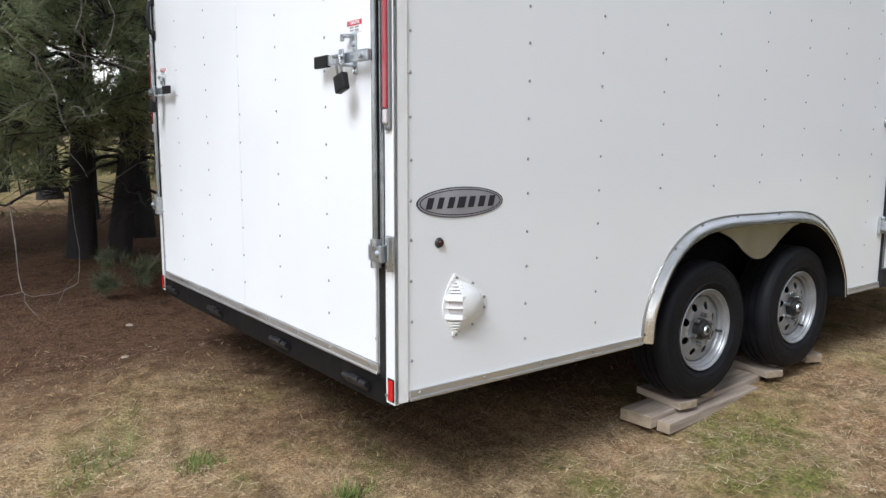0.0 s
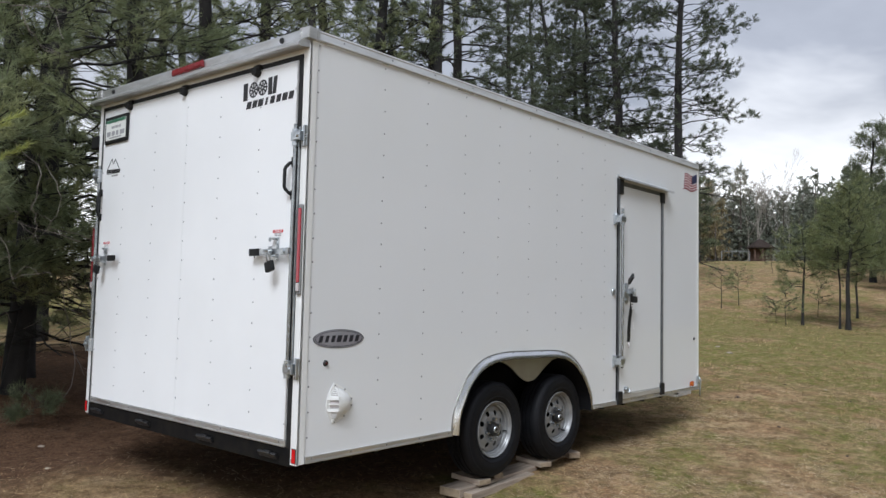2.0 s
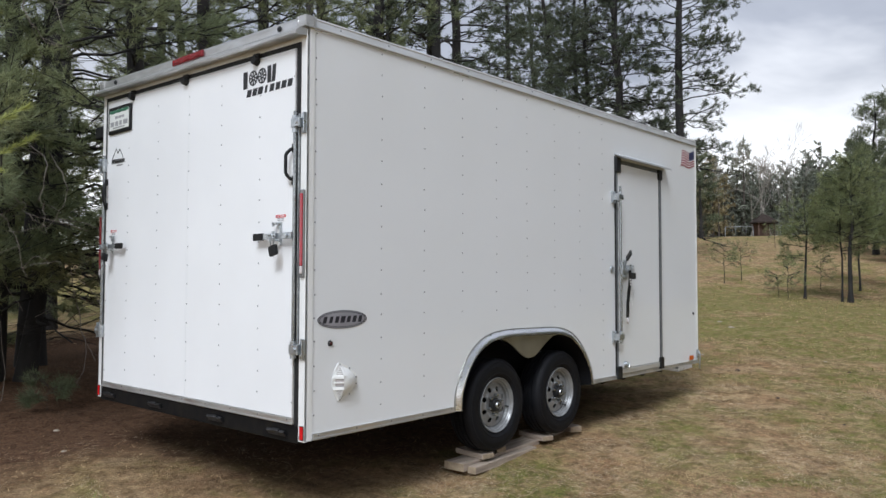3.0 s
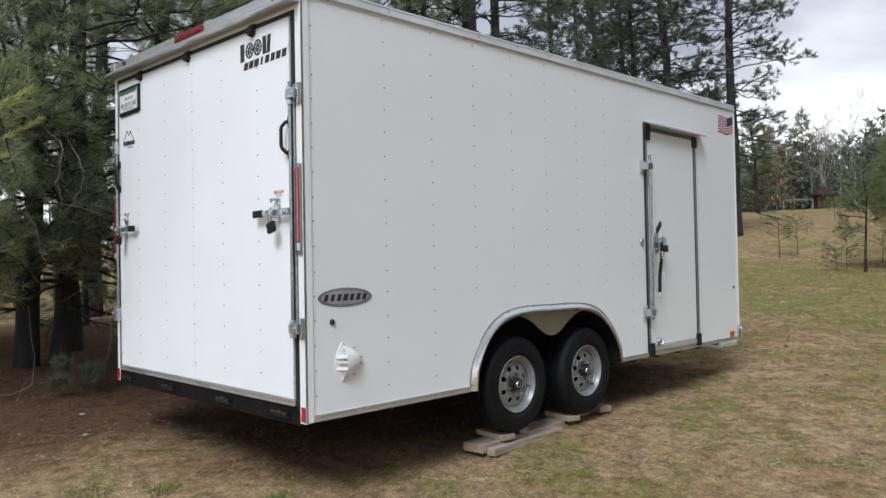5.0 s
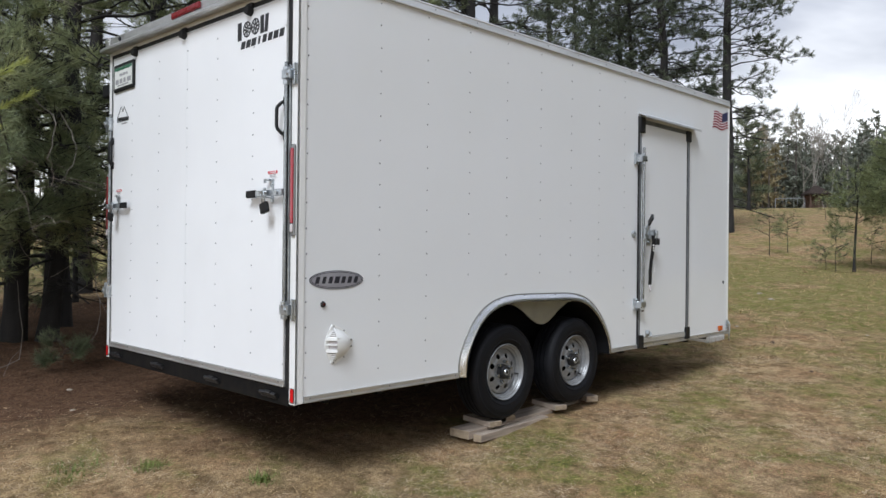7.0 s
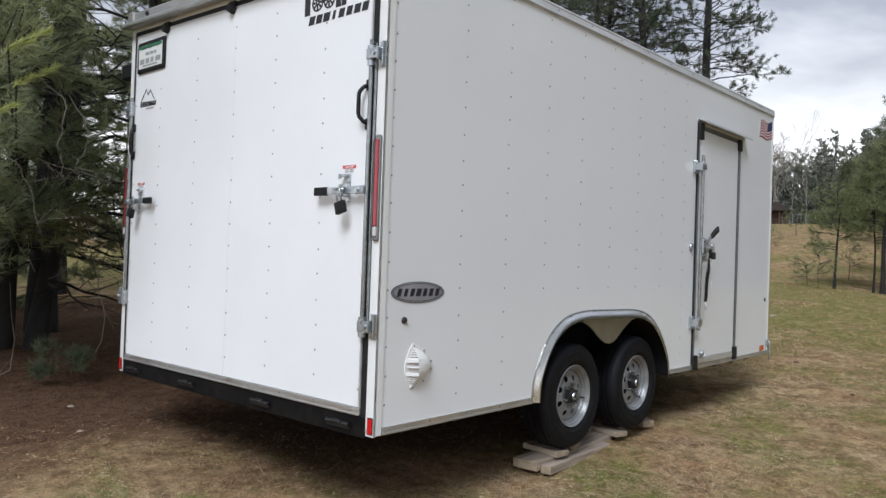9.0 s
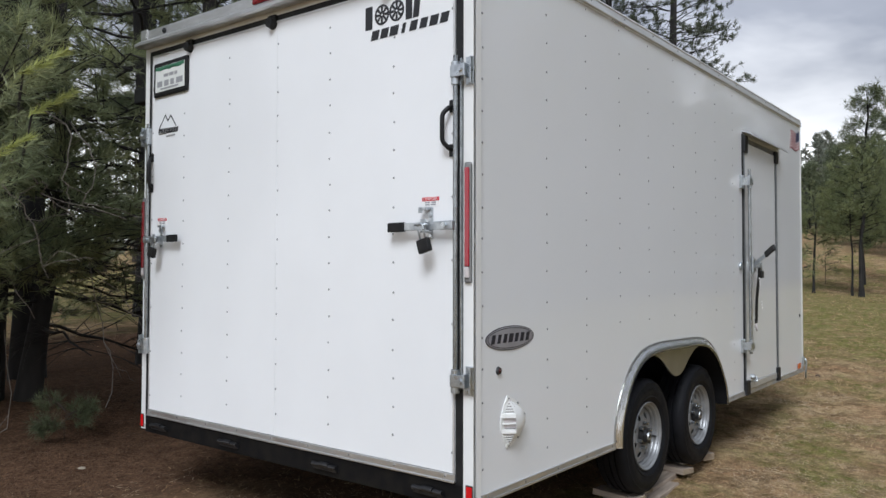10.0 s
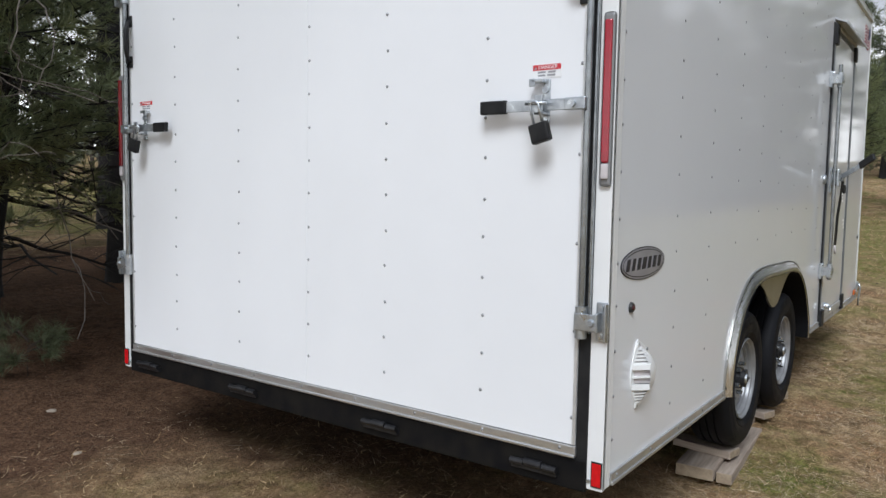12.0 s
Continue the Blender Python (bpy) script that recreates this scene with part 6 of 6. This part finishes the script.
for k in range(105):
    deg = rs.uniform(27, 112)
    x, y = at_bearing(deg, rs.uniform(48, 85))
    spots.append((x, y, rs.uniform(5, 9.5), rs.uniform(2.4, 4.2)))
for k in range(26):
    deg = rs.uniform(225, 325)
    x, y = at_bearing(deg, rs.uniform(32, 70))
    spots.append((x, y, rs.uniform(9, 17), rs.uniform(2.0, 3.4)))
for k in range(150):
    deg = rs.uniform(-50, -3)
    x, y = at_bearing(deg, rs.uniform(30, 50))
    spots.append((x, y, max(2.5, top_at(x, y, rs.uniform(8.0, 14.0) if deg > -18 else rs.uniform(10, 21))), rs.uniform(1.6, 2.8)))
for k in range(16):
    x, y = rs.uniform(18, 52), rs.uniform(-21, -13)
    spots.append((x, y, rs.uniform(12, 17), rs.uniform(1.7, 2.5)))
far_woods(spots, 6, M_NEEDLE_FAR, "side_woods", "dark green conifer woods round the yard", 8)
spots = []
for deg, dist, h in ((21.3, 101, 10.5), (20.5, 102, 8.5), (21.9, 103, 10), (20.9, 100, 7)):
    x, y = at_bearing(deg, dist)
    spots.append((x, y, h, 1.8))
far_woods(spots, 8, M_LARCH, "spring_larches", "thin yellow-brown spring larches far off")


def bare_tree(deg, dist, height, seed):
    """A leafless pale tree with forking limbs."""
    rs = np.random.RandomState(seed)
    x, y = at_bearing(deg, dist)
    tree = thing("bare_tree", (x, y, gz(x, y) - 0.1), "pale leafless tree standing among distant conifers", "tree", "bare trees")
    st = [[], [], 0]

    def grow(p, d, ln, r, depth):
        n = 5
        pts = [p]
        for _ in range(n - 1):
            d = d + rs.normal(0, 0.09, 3)
            d /= np.linalg.norm(d)
            pts.append(pts[-1] + d * ln / (n - 1))
        tube_arrays(st, pts, np.linspace(r, r * 0.62, n), 5 if depth < 2 else 3)
        if depth < 5:
            for _ in range(3):
                s = rs.normal(0, 0.42, 3)
                e = d + s + [0, 0, 0.25]
                grow(pts[-1 if rs.rand() < 0.6 else 3], e / np.linalg.norm(e), ln * rs.uniform(0.55, 0.8), max(0.013, r * 0.56), depth + 1)
    grow(np.zeros(3), np.array([rs.normal(0, 0.12), rs.normal(0, 0.12), 1.0]), height * 0.36, 0.065, 0)
    tri_object("trunk", np.concatenate(st[0]), M_BIRCH, tree, tris=np.concatenate(st[1]))


for deg, dist, h, seed in ((18.8, 102, 12.5, 1), (17.4, 102, 14, 2), (20.6, 102, 11, 4), (16.0, 103, 10, 6), (17.1, 103, 13, 7), (18.3, 102, 11, 9)):
    bare_tree(deg, dist, h, seed)


def gazebo(deg, dist):
    """A little open timber shelter: posts, rails, a half wall and a hipped shingle roof."""
    x, y = at_bearing(deg, dist)
    g = thing("pavilion", (x, y, gz(x, y)), "small dark timber picnic pavilion with a hipped shingle roof", "pavilion")
    g.rotation_euler = (0, 0, radians(deg + 20))
    g.scale = (0.98, 0.98, 1.35)
    for sx in (-0.95, 0.95):
        for sy in (-0.95, 0, 0.95):
            part("post", box(bmesh.new(), sx - 0.06, sx + 0.06, sy - 0.06, sy + 0.06, -0.3, 1.45, 0.008), M_SHED, g)
    for z in (0.35, 0.62):
        part("rail", box(bmesh.new(), -0.99, -0.93, -0.9, 0.9, z, z + 0.07), M_SHED, g)
    part("back_wall", box(bmesh.new(), 0.93, 0.97, -0.9, 0.9, -0.1, 1.4), M_SHED, g)
    part("deck", box(bmesh.new(), -1.05, 1.05, -1.05, 1.05, -0.25, 0.04), M_SHED, g)
    bm = bmesh.new()
    eave = [bm.verts.new((sx * 1.3, sy * 1.3, 1.38)) for sx, sy in ((-1, -1), (1, -1), (1, 1), (-1, 1))]
    edge = [bm.verts.new((v.co.x, v.co.y, 1.48)) for v in eave]
    ridge = [bm.verts.new((0, -0.25, 2.22)), bm.verts.new((0, 0.25, 2.22))]
    bm.faces.new(eave[::-1])
    for i in range(4):
        bm.faces.new((eave[i], eave[(i + 1) % 4], edge[(i + 1) % 4], edge[i]))
    bm.faces.new((edge[0], edge[1], ridge[0]))
    bm.faces.new((edge[1], edge[2], ridge[1], ridge[0]))
    bm.faces.new((edge[2], edge[3], ridge[1]))
    bm.faces.new((edge[3], edge[0], ridge[0], ridge[1]))
    part("roof", bm, M_ROOF, g)


gazebo(17.95, 99)


def swing_set(deg, dist, w, h, turn, hangers):
    x, y = at_bearing(deg, dist)
    s = thing("swing_frame", (x, y, gz(x, y)), "grey-green steel tube swing frame on the hilltop", "swing set", "play frames")
    s.rotation_euler = (0, 0, radians(turn))
    part("top_bar", tube(bmesh.new(), [(-w / 2, 0, h), (w / 2, 0, h)], 0.04), M_GALV, s)
    for sx in (-w / 2, w / 2):
        for sy in (-0.55, 0.55):
            part("leg", tube(bmesh.new(), [(sx, sy, -0.2), (sx, 0, h)], 0.035), M_GALV, s)
    for k in range(hangers):
        sx = -w / 2 + w * (k + 0.8) / (hangers + 0.6)
        sw = part("swing", box(bmesh.new(), sx - 0.2, sx + 0.2, -0.09, 0.09, 0.33, 0.37), M_RUBBER, s)
        for e in (-0.19, 0.19):
            part("chain", tube(bmesh.new(), [(sx + e, 0, 0.35), (sx + e, 0, h)], 0.014), M_GALV, sw)


swing_set(19.55, 99, 3.2, 1.5, 110, 2)
swing_set(16.5, 99, 1.4, 1.5, 110, 1)
hx, hy = at_bearing(21.6, 106)
house = thing("cabin", (hx, hy, gz(hx, hy)), "small pale cabin half hidden behind trees", "cabin")
house.rotation_euler = (0, 0, radians(100))
part("wall", box(bmesh.new(), -1.3, 1.3, -1.4, 1.4, -0.3, 1.7), M_HOUSE, house)
part("roof", prism(bmesh.new(), [(-1.75, 1.60), (0.0, 2.6), (1.75, 1.60), (1.75, 1.75), (0.0, 2.75), (-1.75, 1.75)], "x", -1.6, 1.6), M_ROOF, house)

# ---- grass, litter and small things on the ground ----
def blades(x, y, length, width, tilt, rs, lift=0.0):
    """Single-triangle blades rooted on the ground."""
    n = len(x)
    a = rs.uniform(0, 2 * np.pi, n)
    root = np.stack([x, y, ground_z(x, y) + lift], -1)
    d = np.stack([np.cos(a) * np.cos(tilt), np.sin(a) * np.cos(tilt), np.sin(tilt)], -1)
    side = np.stack([-np.sin(a), np.cos(a), rs.normal(0, 0.25, n)], -1)
    return np.stack([root + side * width[:, None] / 2, root - side * width[:, None] / 2, root + d * length[:, None]], 1).reshape(-1, 3)


def patch_noise(x, y, s, seed):
    return np.array([noise.noise(Vector((a * s, b * s, seed * 7.3))) for a, b in zip(x, y)])


rs = np.random.RandomState(21)


def spread_points(n, near_x, near_y, r):
    """More points close to the yard's near edge, fewer far off."""
    rad = r * rs.uniform(0.02, 1, n) ** 0.85
    a = rs.uniform(radians(-25), radians(118), n)
    return near_x + rad * np.cos(a), near_y + rad * np.sin(a)


x, y = spread_points(210000, -2.0, -3.0, 14)
lit = litter_amount(x, y)
keep = rs.rand(len(x)) > lit * 1.15
x, y = x[keep], y[keep]
far = np.hypot(x + 2, y + 3)
verts = blades(x, y, rs.uniform(0.02, 0.065, len(x)), 0.0019 + 0.00045 * far, rs.uniform(0.02, 0.55, len(x)) ** 1.3, rs)
tagged(tri_object("dry_grass", verts, M_GRASSDRY), "matted dry straw-coloured grass", "grass", kind="stuff")

a, r = rs.uniform(radians(-20), radians(42), 34000), rs.uniform(9, 30, 34000)
x, y = -2.0 + r * np.cos(a), -3.0 + r * np.sin(a)
clump = patch_noise(x, y, 0.8, 5) + 0.6 * patch_noise(x, y, 2.6, 6)
x, y = x[clump > -0.05], y[clump > -0.05]
far = np.hypot(x + 2, y + 3)
verts = blades(x, y, rs.uniform(0.05, 0.13, len(x)), 0.003 + 0.00035 * far, rs.uniform(0.1, 0.9, len(x)), rs)
tagged(tri_object("dry_tufts", verts, M_GRASSDRY), "tufts of dry grass over the slope", "grass", kind="stuff")

x, y = rs.uniform(-3.4, 7.5, 120000), rs.uniform(-3.6, 3.2, 120000)
keep = (patch_noise(x, y, 0.9, 11) + 0.7 * patch_noise(x, y, 3.1, 12) > 0.0) & (rs.rand(len(x)) > 1.3 * litter_amount(x, y))
x, y = x[keep], y[keep]
verts = blades(x, y, rs.uniform(0.03, 0.10, len(x)), rs.uniform(0.0016, 0.0032, len(x)), rs.uniform(-0.02, 0.25, len(x)), rs, 0.008)
tagged(tri_object("straw", verts, M_STRAW), "pale dead straw lying flat on the yard", "straw", kind="stuff")

x, y = spread_points(60000, -2.0, -3.0, 24)
g = patch_noise(x, y, 0.55, 1) + 0.55 * patch_noise(x, y, 1.9, 2) + 1.6 * lush_amount(x, y)
keep = (g > 0.30) & (rs.rand(len(x)) > litter_amount(x, y) * 0.9)
x, y = x[keep], y[keep]
cl = [(-1.55, 0.35, 0.20), (-1.05, 0.05, 0.16), (-1.0, -0.55, 0.14), (-0.6, 0.45, 0.14), (-0.70, 1.33, 0.20), (-0.35, 1.04, 0.12), (0.06, 0.42, 0.09)]
for cx, cy, r in cl:
    x, y = np.append(x, rs.normal(cx, r * 0.42, 190)), np.append(y, rs.normal(cy, r * 0.42, 190))
far = np.hypot(x + 2, y + 3)
tall = np.where(np.arange(len(x)) >= len(x) - 190 * len(cl), 1.35, 1.0)
verts = blades(x, y, rs.uniform(0.02, 0.06, len(x)) * tall, (0.003 + 0.0003 * far) * tall, rs.uniform(0.15, 1.0, len(x)) + (tall - 1) * 0.5, rs)
tagged(tri_object("green_grass", verts, M_GRASSGREEN), "short green grass tufts in patches", "grass", kind="stuff")

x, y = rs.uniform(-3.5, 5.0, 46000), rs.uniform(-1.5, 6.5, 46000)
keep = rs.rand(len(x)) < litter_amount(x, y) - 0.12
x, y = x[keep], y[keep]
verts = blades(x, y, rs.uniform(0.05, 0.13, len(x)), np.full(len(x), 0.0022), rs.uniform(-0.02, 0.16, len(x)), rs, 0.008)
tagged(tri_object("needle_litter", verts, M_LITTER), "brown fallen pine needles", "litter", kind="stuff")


def pebble(x, y, r, mat, name, label, cat, group, flat=0.5, seed=0):
    rs2 = np.random.RandomState(seed)
    ob = thing(name, (x, y, gz(x, y)), label, cat, group)
    bm = bmesh.new()
    bmesh.ops.create_icosphere(bm, subdivisions=2, radius=r)
    for vt in bm.verts:
        k = 1 + 0.28 * noise.noise(vt.co * (2.2 / r) + Vector((seed, 0, 0)))
        vt.co = Vector((vt.co.x * k * 1.3, vt.co.y * k, vt.co.z * k * flat))
    ob.rotation_euler = (0, 0, rs2.uniform(0, 6))
    part("lump", bm, mat, ob, soft=True)


for i, (px, py, r) in enumerate(((-1.95, 0.30, 0.05), (-1.88, 0.12, 0.04), (-0.05, 3.35, 0.022), (-0.25, 2.70, 0.018), (8.8, 1.2, 0.03), (12.5, 2.1, 0.05), (13.2, 2.6, 0.045), (9.5, -0.4, 0.025))):
    pebble(px, py, r, M_STONE, "stone", "pale stone lying in the grass", "stone", "stones in the grass", 0.45, i)
for i, (px, py, r) in enumerate(((7.9, 0.33, 0.030), (8.7, -0.9, 0.022), (6.3, -0.7, 0.020), (5.4, -1.6, 0.018), (9.6, 0.2, 0.022))):
    pebble(px, py, r, M_CHIP, "pine_cone", "dark brown pine cone on the grass", "pine cone", "pine cones", 0.7, 20 + i)
